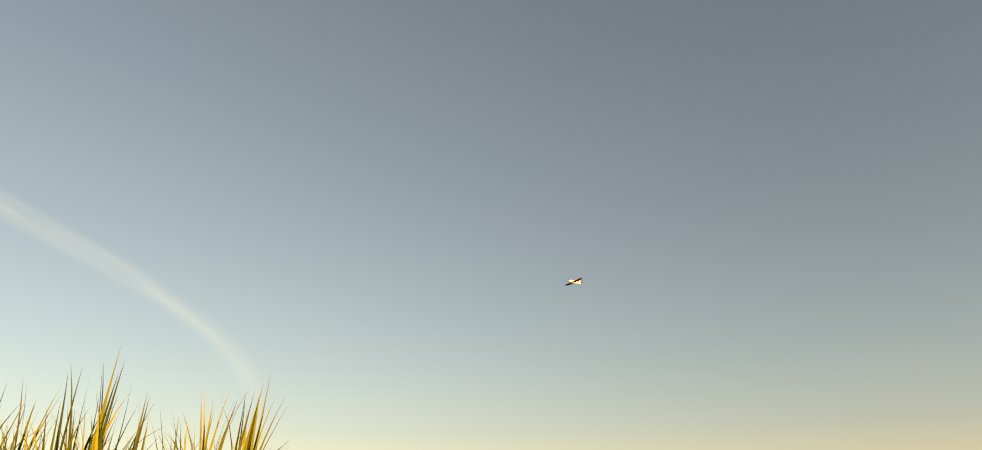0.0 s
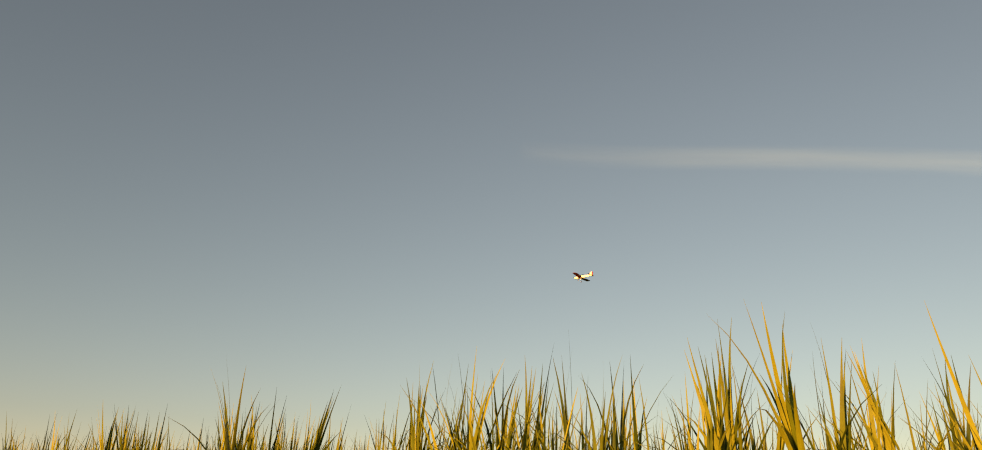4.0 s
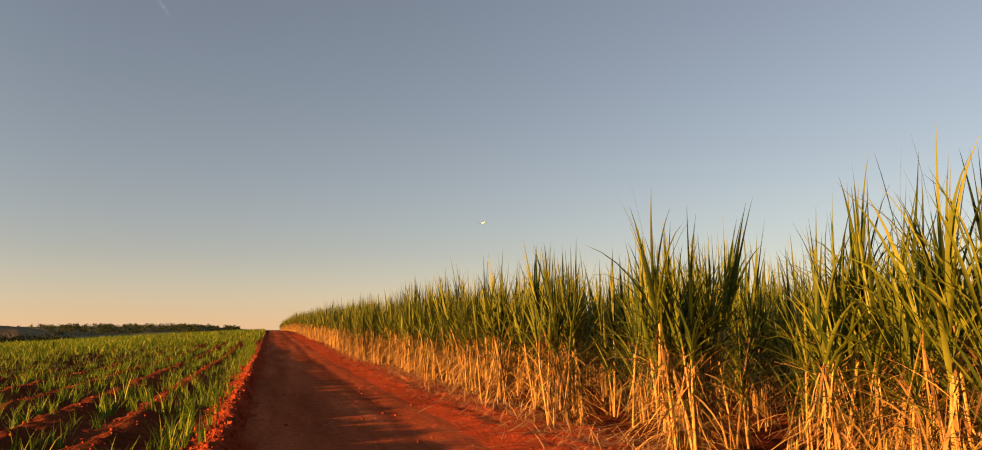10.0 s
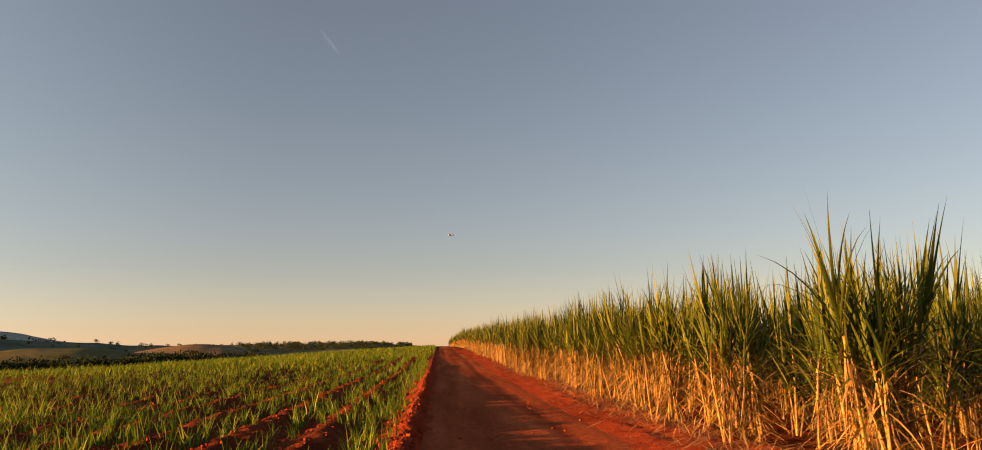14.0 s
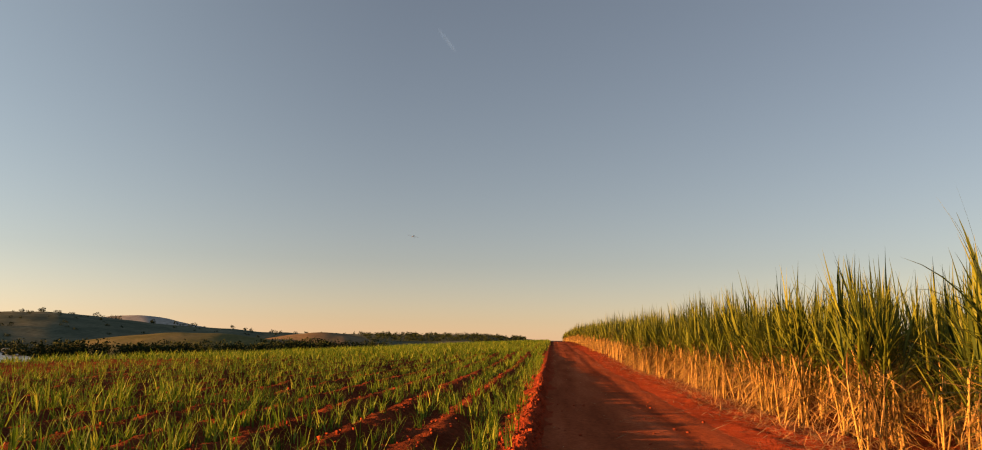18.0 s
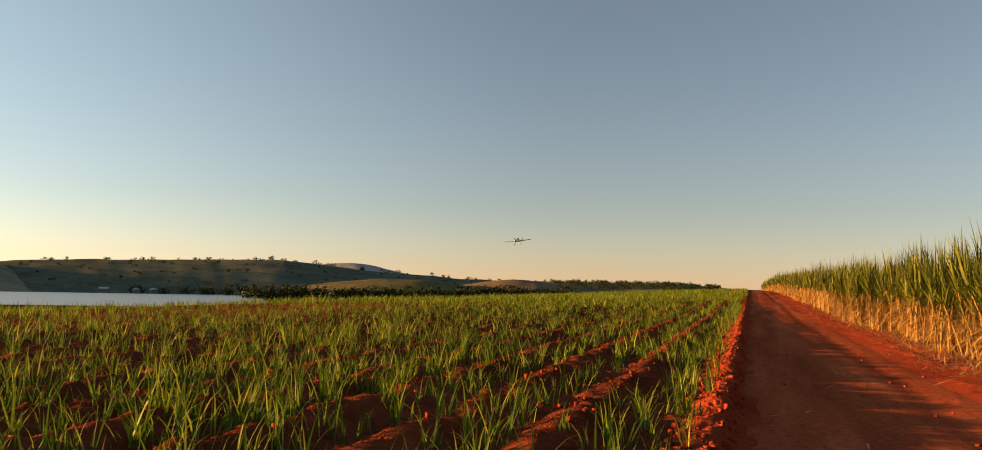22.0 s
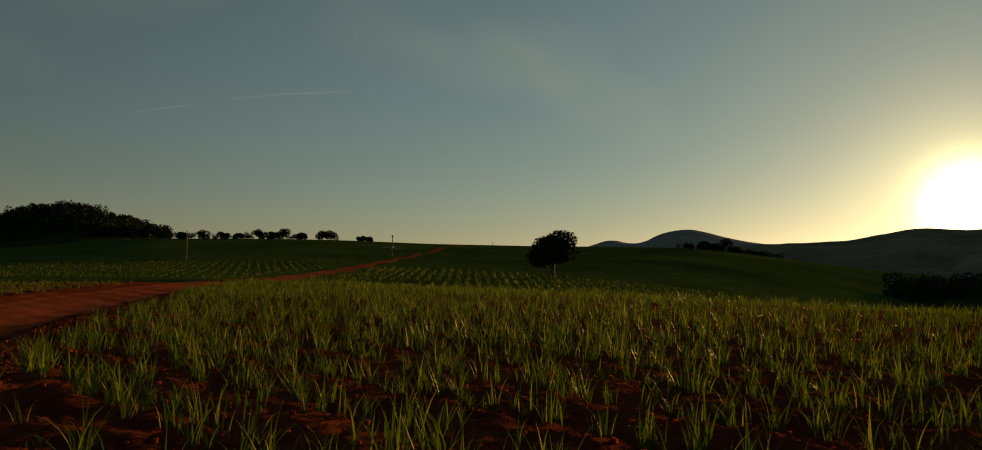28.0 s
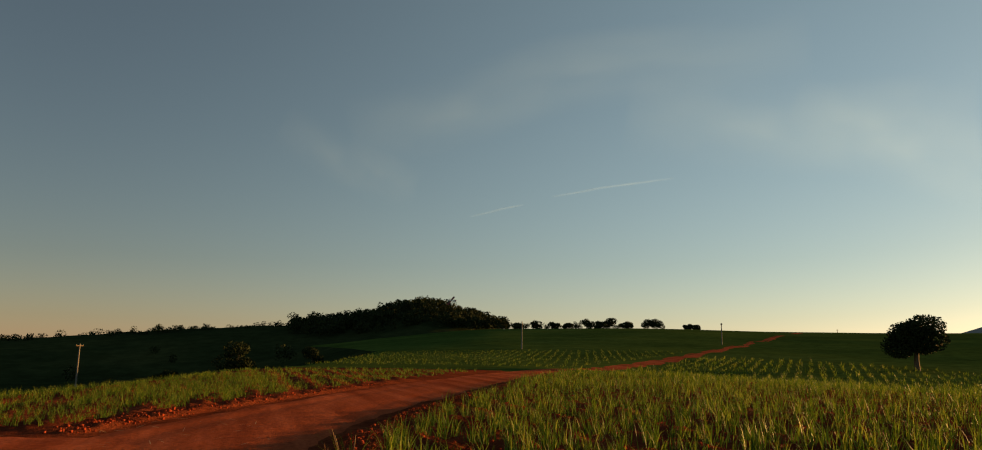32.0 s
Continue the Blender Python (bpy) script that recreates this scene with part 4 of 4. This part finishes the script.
    t.matrix_basis = pose(d.x * dist, d.y * dist, 1.6 + dist * math.tan(radians(foot_el)), 0, 0, 65)
    rb = Ribbons()
    rb.tube([(0, 0, -3), (0, 0, height * 0.5), (0, 0, height)], [0.15, 0.13, 0.1], 8)
    piece("post", rb.mesh("post", CONCRETE), t)
    bm = bmesh.new()
    bmesh.ops.create_cube(bm, size=1, matrix=Matrix.LocRotScale((0, 0, height - 0.35), None, (2.0, 0.12, 0.14)))
    part("crossarm", bm, BARK, t)
    for x in (-0.9, -0.35, 0.9):
        rb = Ribbons()
        rb.tube([(x, 0, height - 0.29), (x, 0, height - 0.18), (x, 0, height - 0.1)], [0.03, 0.06, 0.03], 6)
        piece("insulator", rb.mesh("insulator", CONCRETE), t)
    return tagged(t, "weathered power pole with one crossarm in the fields", "power pole", "line of power poles")


CONCRETE = plain_material("weathered_concrete", (0.2, 0.185, 0.16), 0.9, 0.1, 0.0, 6.0, 0.25)
for row in ((189.9, 150, 7.6, -2.8), (158.85, 155, 6.0, 0.1), (144.1, 195, 5.8, 0.62), (136.4, 400, 7.6, 0.8)):
    build_pole(*row)


def build_shed(az, dist, z, length, width, height, turn, label):
    t = new("farm_shed", None)
    d = heading(az)
    t.matrix_basis = pose(d.x * dist, d.y * dist, z, 0, 0, turn)
    bm = bmesh.new()
    bmesh.ops.create_cube(bm, size=1, matrix=Matrix.LocRotScale((0, 0, height / 2 - 1), None, (length, width, height + 2)))
    part("wall", bm, PLASTER, t)
    bm = bmesh.new()
    h, l, w = height, length / 2 + 0.4, width / 2 + 0.4
    vs = [bm.verts.new(p) for p in ((-l, -w, h), (l, -w, h), (l, w, h), (-l, w, h), (-l, 0, h + w * 0.5), (l, 0, h + w * 0.5))]
    for f in ((0, 1, 5, 4), (2, 3, 4, 5), (0, 4, 3), (1, 2, 5), (3, 2, 1, 0)):
        bm.faces.new([vs[i] for i in f])
    part("roof", bm, SHEET, t)
    for i in range(3):
        bm = bmesh.new()
        bmesh.ops.create_cube(bm, size=1, matrix=Matrix.LocRotScale((length * (i - 1) * 0.28, -width / 2 - 0.02, height * 0.5), None, (length * 0.12, 0.1, height * 0.4)))
        part("window", bm, BARK, t)
    return tagged(t, label, "farm building", "buildings by the lake")


PLASTER = plain_material("whitewashed_plaster", (0.16, 0.15, 0.14), 0.9, 0.1, 0.0, 0.5, 0.1)
SHEET = plain_material("pale_roof_sheet", (0.36, 0.35, 0.33), 0.6, 0.3, 0.0, 0.4, 0.12)
build_shed(37.0, 900, -11.4, 19, 8, 2.4, 60, "long white farm shed on the lake shore")
for az, dist, length, turn in ((46.6, 905, 9, 20), (44.6, 895, 10, 140), (43.5, 915, 7, 160)):
    build_shed(az, dist, -10.8, length, 7, 3.2, turn, "small pale house among trees by the lake")

# ---- trails in the high sky ----


def trail_material(name, density, scale):
    m = bpy.data.materials.new(name)
    m.use_nodes = True
    nt = m.node_tree
    nt.nodes.clear()
    L = nt.links.new
    out = nt.nodes.new("ShaderNodeOutputMaterial")
    uv = nt.nodes.new("ShaderNodeUVMap")
    sep = nt.nodes.new("ShaderNodeSeparateXYZ")
    L(uv.outputs[0], sep.inputs[0])

    def math_node(op, a, b):
        n = nt.nodes.new("ShaderNodeMath")
        n.operation = op
        n.use_clamp = False
        for s, v in zip(n.inputs, (a, b)):
            if isinstance(v, (int, float)):
                s.default_value = v
            else:
                L(v, s)
        return n.outputs[0]

    def hump(v, power):
        a = math_node("MULTIPLY", math_node("MULTIPLY", v, math_node("SUBTRACT", 1.0, v)), 4.0)
        return math_node("POWER", a, power)
    mp = nt.nodes.new("ShaderNodeMapping")
    mp.inputs["Scale"].default_value = (scale, 1.6, 1)
    L(uv.outputs[0], mp.inputs[0])
    n = nt.nodes.new("ShaderNodeTexNoise")
    n.inputs["Scale"].default_value, n.inputs["Detail"].default_value = 1.0, 6
    L(mp.outputs[0], n.inputs["Vector"])
    fac = math_node("MULTIPLY", hump(sep.outputs["Y"], 1.5), hump(sep.outputs["X"], 0.5))
    rp = ramp(nt, [(0.3, (0.1, 0.1, 0.1)), (0.65, (1, 1, 1))])
    L(n.outputs[0], rp.inputs[0])
    fac = math_node("MULTIPLY", math_node("MULTIPLY", fac, rp.outputs[0]), density)
    tr, df, tl, ad, mx = (nt.nodes.new("ShaderNode" + k) for k in ("BsdfTransparent", "BsdfDiffuse", "BsdfTranslucent", "AddShader", "MixShader"))
    df.inputs["Color"].default_value = (0.36, 0.60, 0.88, 1)
    tl.inputs["Color"].default_value = (0.36, 0.60, 0.88, 1)
    L(df.outputs[0], ad.inputs[0])
    L(tl.outputs[0], ad.inputs[1])
    L(fac, mx.inputs[0])
    L(tr.outputs[0], mx.inputs[1])
    L(ad.outputs[0], mx.inputs[2])
    L(mx.outputs[0], out.inputs["Surface"])
    return m


def build_trail(name, label, mat, points, width, dist=4200.0, category="contrail"):
    """A ribbon of ice cloud through bearings and heights (degrees), width in degrees."""
    p = np.array(points, float)
    s = np.linspace(0, len(p) - 1, 40)
    p[:, 0] = np.degrees(np.unwrap(np.radians(p[:, 0])))
    az, el = np.interp(s, np.arange(len(p)), p[:, 0]), np.interp(s, np.arange(len(p)), p[:, 1])
    for _ in range(8):
        az[1:-1], el[1:-1] = (az[:-2] + 2 * az[1:-1] + az[2:]) / 4, (el[:-2] + 2 * el[1:-1] + el[2:]) / 4
    C = np.array([heading(a, e) for a, e in zip(az, el)]) * dist
    T = np.gradient(C, axis=0)
    N = np.cross(T, C)
    N /= np.linalg.norm(N, axis=1)[:, None]
    w = np.linspace(-0.5, 0.5, 5)
    V = C[:, None, :] + N[:, None, :] * (w[None, :, None] * dist * math.tan(radians(width)))
    q = grid_quads(40, 5)
    me = quads_mesh(name, V.reshape(-1, 3), q, mat)
    u = me.uv_layers.new(name="UVMap")
    idx = np.zeros(len(me.loops), np.int32)
    me.loops.foreach_get("vertex_index", idx)
    co = np.stack([(idx // 5) / 39.0, (idx % 5) / 4.0], 1)
    u.data.foreach_set("uv", co.astype(np.float32).ravel())
    ob = tagged(new(name, me), label, category)
    ob.visible_shadow = False
    return ob


TRAIL = trail_material("old_contrail", 0.07, 4.0)
THIN_TRAIL = trail_material("thin_contrail", 0.16, 5.0)
FRESH_TRAIL = trail_material("fresh_contrail", 0.34, 5.0)
CIRRUS = trail_material("cirrus", 0.085, 3.0)
build_trail("contrail", "broad fading contrail curving down the evening sky", TRAIL, [(-108.9, 8.0), (-107.8, 10.8), (-106.3, 12.2), (-102.9, 14.3), (-97.6, 17.2), (-93.2, 18.5), (-89.9, 20.2), (-82.4, 22.5), (-76.7, 23.9), (-69.2, 25.6), (-61.1, 26.4), (-48.0, 27.4)], 2.0, category="contrail")
build_trail("contrail", "short thin contrail high in the sky", FRESH_TRAIL, [(9.4, 24.1), (7.9, 22.5)], 0.36, category="contrail")
build_trail("contrail", "broken thin contrail over the fields", THIN_TRAIL, [(163.0, 10.3), (160.3, 11.0), (158.8, 11.3)], 0.2, category="contrail")
build_trail("contrail", "broken thin contrail over the fields", THIN_TRAIL, [(156.6, 11.9), (152.5, 12.6), (147.2, 13.15)], 0.22, category="contrail")
build_trail("cirrus", "faint streak of high cirrus", CIRRUS, [(177.9, 16.4), (172.4, 14.0), (167.2, 12.4)], 4.0, category="cloud")
build_trail("cirrus", "faint streak of high cirrus", CIRRUS, [(172.6, 16.1), (165.7, 17.9), (155.7, 21.5), (136.9, 21.9)], 6.2, category="cloud")
build_trail("cirrus", "faint streak of high cirrus", CIRRUS, [(150.8, 18.0), (137.2, 16.0), (127.0, 15.5)], 7, category="cloud")
build_trail("cirrus", "faint streak of high cirrus", CIRRUS, [(138.8, 17.2), (129.0, 13.2), (122.8, 10.7)], 6.2, category="cloud")

# ---- the model plane ----
WHITE = plain_material("white_film", (0.80, 0.78, 0.72), 0.35, 0.5, 0.0, 6.0, 0.05)
DARK_RED = plain_material("dark_red_film", (0.16, 0.02, 0.015), 0.35, 0.5, 0.0, 6.0, 0.1)
BLACK = plain_material("black_rubber", (0.02, 0.02, 0.02), 0.6, 0.3, 0.0, 30.0, 0.2)
GLASSY = plain_material("smoked_canopy", (0.03, 0.035, 0.04), 0.08, 0.6, 0.0, 5.0, 0.1)
STEEL = plain_material("steel_wire", (0.45, 0.45, 0.45), 0.35, 0.5, 1.0, 30.0, 0.1)


def loft(name, sections, mat, parent, label="", sides=16, power=2.6):
    """A body through sections of (y, half width, half height, z)."""
    a = np.arange(sides) * 2 * math.pi / sides
    c, s = np.cos(a), np.sin(a)
    cx, cz = np.sign(c) * np.abs(c) ** (2 / power), np.sign(s) * np.abs(s) ** (2 / power)
    bm = bmesh.new()
    rings = [[bm.verts.new((w * x, y, z + h * k)) for x, k in zip(cx, cz)] for y, w, h, z in sections]
    for p, q in zip(rings[:-1], rings[1:]):
        for i in range(sides):
            bm.faces.new((p[i], p[(i + 1) % sides], q[(i + 1) % sides], q[i]))
    bm.faces.new(rings[0][::-1])
    bm.faces.new(rings[-1])
    bmesh.ops.recalc_face_normals(bm, faces=bm.faces)
    return part(name, bm, mat, parent, label, True)


def foil(name, root, tip, mat, parent, label="", thick=0.12):
    """A wing panel between two chords: rows of (x, y of the leading edge, z, chord)."""
    prof = [(0, 0), (0.05, 0.5), (0.3, 1), (0.65, 0.6), (1, 0.03), (0.65, -0.25), (0.3, -0.4), (0.05, -0.3)]
    bm = bmesh.new()
    rings = []
    for x, y, z, c in (root, tip):
        rings.append([bm.verts.new((x, y - u * c, z + v * c * thick * 0.6)) for u, v in prof])
    n = len(prof)
    for i in range(n):
        bm.faces.new((rings[0][i], rings[0][(i + 1) % n], rings[1][(i + 1) % n], rings[1][i]))
    bm.faces.new(rings[0][::-1])
    bm.faces.new(rings[1])
    bmesh.ops.recalc_face_normals(bm, faces=bm.faces)
    return part(name, bm, mat, parent, label)


def upright_foil(name, pts, mat, parent, label="", half=0.008):
    bm = bmesh.new()
    a = [bm.verts.new((-half, y, z)) for y, z in pts]
    b = [bm.verts.new((half, y, z)) for y, z in pts]
    bm.faces.new(a)
    bm.faces.new(b[::-1])
    for i in range(len(pts)):
        j = (i + 1) % len(pts)
        bm.faces.new((a[i], b[i], b[j], a[j]))
    bmesh.ops.recalc_face_normals(bm, faces=bm.faces)
    return part(name, bm, mat, parent, label)


def rod(name, a, b, radius, mat, parent, label="", sides=8, radius2=None):
    a, b = Vector(a), Vector(b)
    bm = bmesh.new()
    m = Matrix.Translation((a + b) / 2) @ (b - a).to_track_quat("Z", "Y").to_matrix().to_4x4()
    bmesh.ops.create_cone(bm, cap_ends=True, segments=sides, radius1=radius, radius2=radius if radius2 is None else radius2, depth=(b - a).length, matrix=m)
    return part(name, bm, mat, parent, label, True)


def build_plane():
    p = new("model_aeroplane", None)
    tagged(p, "white and dark red radio-controlled low-wing aeroplane in flight", "model plane")
    loft("fuselage", [(0.50, 0.045, 0.05, 0.0), (0.44, 0.065, 0.07, 0.0), (0.25, 0.075, 0.085, 0.005), (0.05, 0.078, 0.095, 0.01), (-0.15, 0.07, 0.085, 0.012), (-0.45, 0.045, 0.06, 0.02), (-0.78, 0.015, 0.04, 0.03)],
         WHITE, p, "white film-covered fuselage")
    loft("canopy", [(0.14, 0.01, 0.01, 0.095), (0.08, 0.05, 0.045, 0.105), (-0.04, 0.055, 0.065, 0.11), (-0.14, 0.045, 0.045, 0.105), (-0.24, 0.01, 0.01, 0.09)], GLASSY, p, "dark smoked canopy", 12, 2.0)
    loft("cowl", [(0.56, 0.03, 0.035, -0.005), (0.53, 0.05, 0.055, 0), (0.445, 0.068, 0.073, 0), (0.40, 0.070, 0.076, 0)], WHITE, p, "white engine cowl", 14)
    for s in (-1, 1):
        w = foil("wing", (s * 0.02, 0.20, -0.065, 0.30), (s * 0.91, 0.17, 0.0, 0.26), DARK_RED, p, "dark red wing")
        foil("aileron", (s * 0.30, -0.093, -0.04, 0.055), (s * 0.88, -0.087, -0.002, 0.055), DARK_RED, w)
        foil("wing_tip", (s * 0.91, 0.17, 0.0, 0.26), (s * 0.95, 0.12, 0.006, 0.17), DARK_RED, w, "rounded dark wing tip")
        t = foil("tailplane", (s * 0.01, -0.58, 0.05, 0.15), (s * 0.29, -0.61, 0.05, 0.10), WHITE, p, "white tailplane", 0.06)
        foil("elevator", (s * 0.02, -0.733, 0.05, 0.07), (s * 0.29, -0.713, 0.05, 0.06), DARK_RED, t, "dark red elevator", 0.08)
        leg = rod("gear_leg", (s * 0.06, 0.14, -0.07), (s * 0.19, 0.16, -0.25), 0.008, STEEL, p)
        bm = bmesh.new()
        bmesh.ops.create_cone(bm, cap_ends=True, segments=18, radius1=0.045, radius2=0.045, depth=0.028, matrix=pose(s * 0.20, 0.16, -0.255, 0, 90, 0))
        bmesh.ops.bevel(bm, geom=[e for e in bm.edges], offset=0.008, segments=2, affect="EDGES")
        wh = part("wheel", bm, BLACK, p, "black foam wheel", True)
        rod("hub", (s * 0.183, 0.16, -0.255), (s * 0.217, 0.16, -0.255), 0.015, WHITE, wh)
    fin = upright_foil("fin", [(-0.52, 0.06), (-0.70, 0.255), (-0.76, 0.255), (-0.75, 0.05)], WHITE, p, "white tail fin")
    upright_foil("rudder", [(-0.762, 0.255), (-0.86, 0.25), (-0.84, 0.02), (-0.752, 0.02)], DARK_RED, fin, "dark red rudder")
    rod("tail_gear_leg", (0, -0.74, 0.0), (0, -0.79, -0.06), 0.005, STEEL, p)
    rod("tail_wheel", (-0.008, -0.795, -0.065), (0.008, -0.795, -0.065), 0.02, BLACK, p)
    rod("exhaust", (0.07, 0.42, -0.05), (0.075, 0.22, -0.085), 0.016, STEEL, p)
    prop = new("propeller", None)
    prop.parent = p
    rod("spinner", (0, 0.555, 0), (0, 0.625, 0), 0.03, BLACK, prop, "black spinner", 14, 0.004)
    for s in (-1, 1):
        bm = bmesh.new()
        pts = [(0.0, 0.012), (0.06, 0.018), (0.15, 0.016), (0.17, 0.006)]
        up = [bm.verts.new((x * 0 + w, 0.57, s * x)) for x, w in pts]
        dn = [bm.verts.new((-w, 0.578, s * x)) for x, w in pts]
        for i in range(3):
            bm.faces.new((up[i], up[i + 1], dn[i + 1], dn[i]))
        bmesh.ops.solidify(bm, geom=bm.faces[:], thickness=0.004)
        part("blade", bm, BLACK, prop)
    return p, prop



def build_bird():
    b = new("bird", None)
    tagged(b, "small dark bird crossing the evening sky", "bird")
    loft("body", [(0.16, 0.008, 0.008, 0), (0.12, 0.03, 0.032, 0), (0.0, 0.045, 0.045, 0), (-0.12, 0.025, 0.02, 0), (-0.22, 0.03, 0.004, 0)], BLACK, b, "", 10, 2.0)
    for s in (-1, 1):
        foil("wing", (s * 0.03, 0.07, 0.01, 0.14), (s * 0.34, 0.02, 0.09, 0.06), BLACK, b, "", 0.05)
    return b


# seconds, x, y, z, nose up, bank to its right, heading anticlockwise from +y
FLIGHT = [
    (0, 41.95, -39.44, 19.63, 0.8, 4, 1.7), (0.5, 43.12, -31.62, 19.15, 2.5, 8, 4.9), (1, 43.25, -23.04, 19.53, 2.7, 12, 8.7),
    (1.5, 43.39, -14.01, 19.08, 0.7, 10, 6.9), (2, 42.65, -4.19, 18.33, -0.3, 8, 4.3), (2.5, 41.23, 5.05, 17.42, 0.1, 4, 8.2),
    (3, 39.62, 13.65, 16.85, 2, 0, 9.1), (3.5, 38.98, 20.99, 17.06, 2.2, 1.5, 7), (4, 38.35, 28.9, 16.93, 1.8, 3, 6.1),
    (4.5, 37.64, 36.84, 17.29, 5.1, 3, 7.3), (6.5, 36.06, 70.11, 19.07, 5.7, 0, 3.6), (7, 36.78, 78.79, 19.63, 6.2, -1.7, 0.9),
    (7.5, 37.17, 87.45, 20.2, 5.1, -3.3, -0.1), (8, 37.54, 96.01, 20.52, 4.1, -5, -0.4), (8.5, 37.94, 104.38, 20.91, 4.4, -6.2, -0.7),
    (9, 38.47, 113.95, 21.37, 4.5, -7.5, 0.6), (9.5, 38.62, 123.46, 21.94, 4.5, -8.8, 4), (10, 37.95, 133.04, 22.71, 4.8, -10, 8.5),
    (10.5, 36.41, 142.8, 23.03, 4.4, -14, 13.3), (11, 34.44, 152.45, 23.64, 4, -18, 20.2), (11.5, 30.95, 161.22, 23.99, 5.5, -21.3, 29.4),
    (12, 26.39, 168.7, 25.26, 8.8, -24.7, 39.9), (12.5, 21.09, 174.96, 26.74, 10, -28, 53), (13, 15.18, 178.7, 28.26, 10, -28.7, 69.7),
    (13.5, 8.99, 180.06, 29.5, 7.7, -29.3, 89.8), (14, 3.05, 179.04, 30.06, 2.9, -30, 110.7), (15, -8.26, 172.17, 29.31, 0.4, -30, 132.6),
    (15.5, -12.86, 165.19, 28.15, -3.2, -30, 154.4), (17.5, -22.34, 127.22, 21.28, -3.6, -22, 169.3), (18, -22.25, 117.13, 19.06, -5.5, -12, 179.6),
    (18.5, -21.4, 107.24, 16.4, -5.8, -2, 186.3), (19, -20.22, 98.5, 14.39, -5.6, 8, 190.1), (19.5, -18.37, 89.9, 12.22, -5.2, 5.5, 191.5),
    (20, -16.74, 81.26, 10.39, -4.4, 3, 190.1), (20.5, -15.52, 73.62, 8.81, -3.3, 0.5, 186.8), (21, -14.69, 64.72, 7.41, -2.3, -2, 182.5),
    (21.5, -14.51, 56.6, 6.21, -2, 2, 178.6), (22, -14.73, 47.75, 5.01, -1.4, 6, 175.4), (22.5, -15.2, 39.21, 3.98, -0.3, 7, 177.2),
    (23, -15.97, 30.79, 3.32, 1.6, 8, 179.5), (23.5, -16.71, 22.41, 3.06, 2.9, 12, 179.2), (24, -17.83, 14.49, 3.16, 4, 16, 177.7),
    (24.5, -19.65, 6.7, 3.48, 4.3, 16, 172.3), (25, -21.81, -1.75, 3.75, 3.7, 15, 159.1), (25.5, -23.01, -10.21, 3.87, 2.9, 14, 151.6),
    (26, -25, -17.91, 3.75, 3, 14, 146.6), (26.5, -27.54, -26.11, 3.92, 2.3, 10, 147.8), (28.5, -40.66, -58.63, 2.92, 2.1, 0, 157.9),
    (29, -43.67, -66.23, 3.04, 2.7, -2, 168.3), (29.5, -44.06, -74.12, 2.95, 4.7, -4, 182.6), (30, -43.28, -80.98, 3.68, 10.7, -16.7, 188.2),
    (30.6, -41.48, -88.02, 6.11, 11.7, -32, 196.2), (31, -38.43, -91.71, 6.6, 7.1, -36, 199.7), (31.5, -33.52, -94.77, 7.2, 7.3, -38, 214.6),
    (32, -27.14, -96.76, 8.29, 7.8, -40, 222.9),
]
# seconds, x, y, z, heading
BIRD_WAY = [(0, 54.9, 20.71, 18.8, -179.2), (0.5, 56.63, 6.5, 17.77, -179.2), (1, 58.42, -5.12, 19.29, -179.2), (1.5, 55.47, -19.07, 17.65, -179.2), (5, 56.8, -111.89, 16.05, -179.2), (32, 65.9, -747.04, 16.05, -179.2)]
PLANE, PROPELLER = build_plane()
BIRD = build_bird()


def motions():
    walk(PLANE, [(t, pose(x, y, z, 0, 0, h) @ pose(0, 0, 0, up, 0, 0) @ pose(0, 0, 0, 0, bank, 0)) for t, x, y, z, up, bank, h in FLIGHT])
    walk(BIRD, [(t, pose(x, y, z, 0, 0, h)) for t, x, y, z, h in BIRD_WAY])
    walk(PROPELLER, [(i * 0.2, pose(0, 0, 0, 0, 77 * i, 0)) for i in range(161)])


motions()
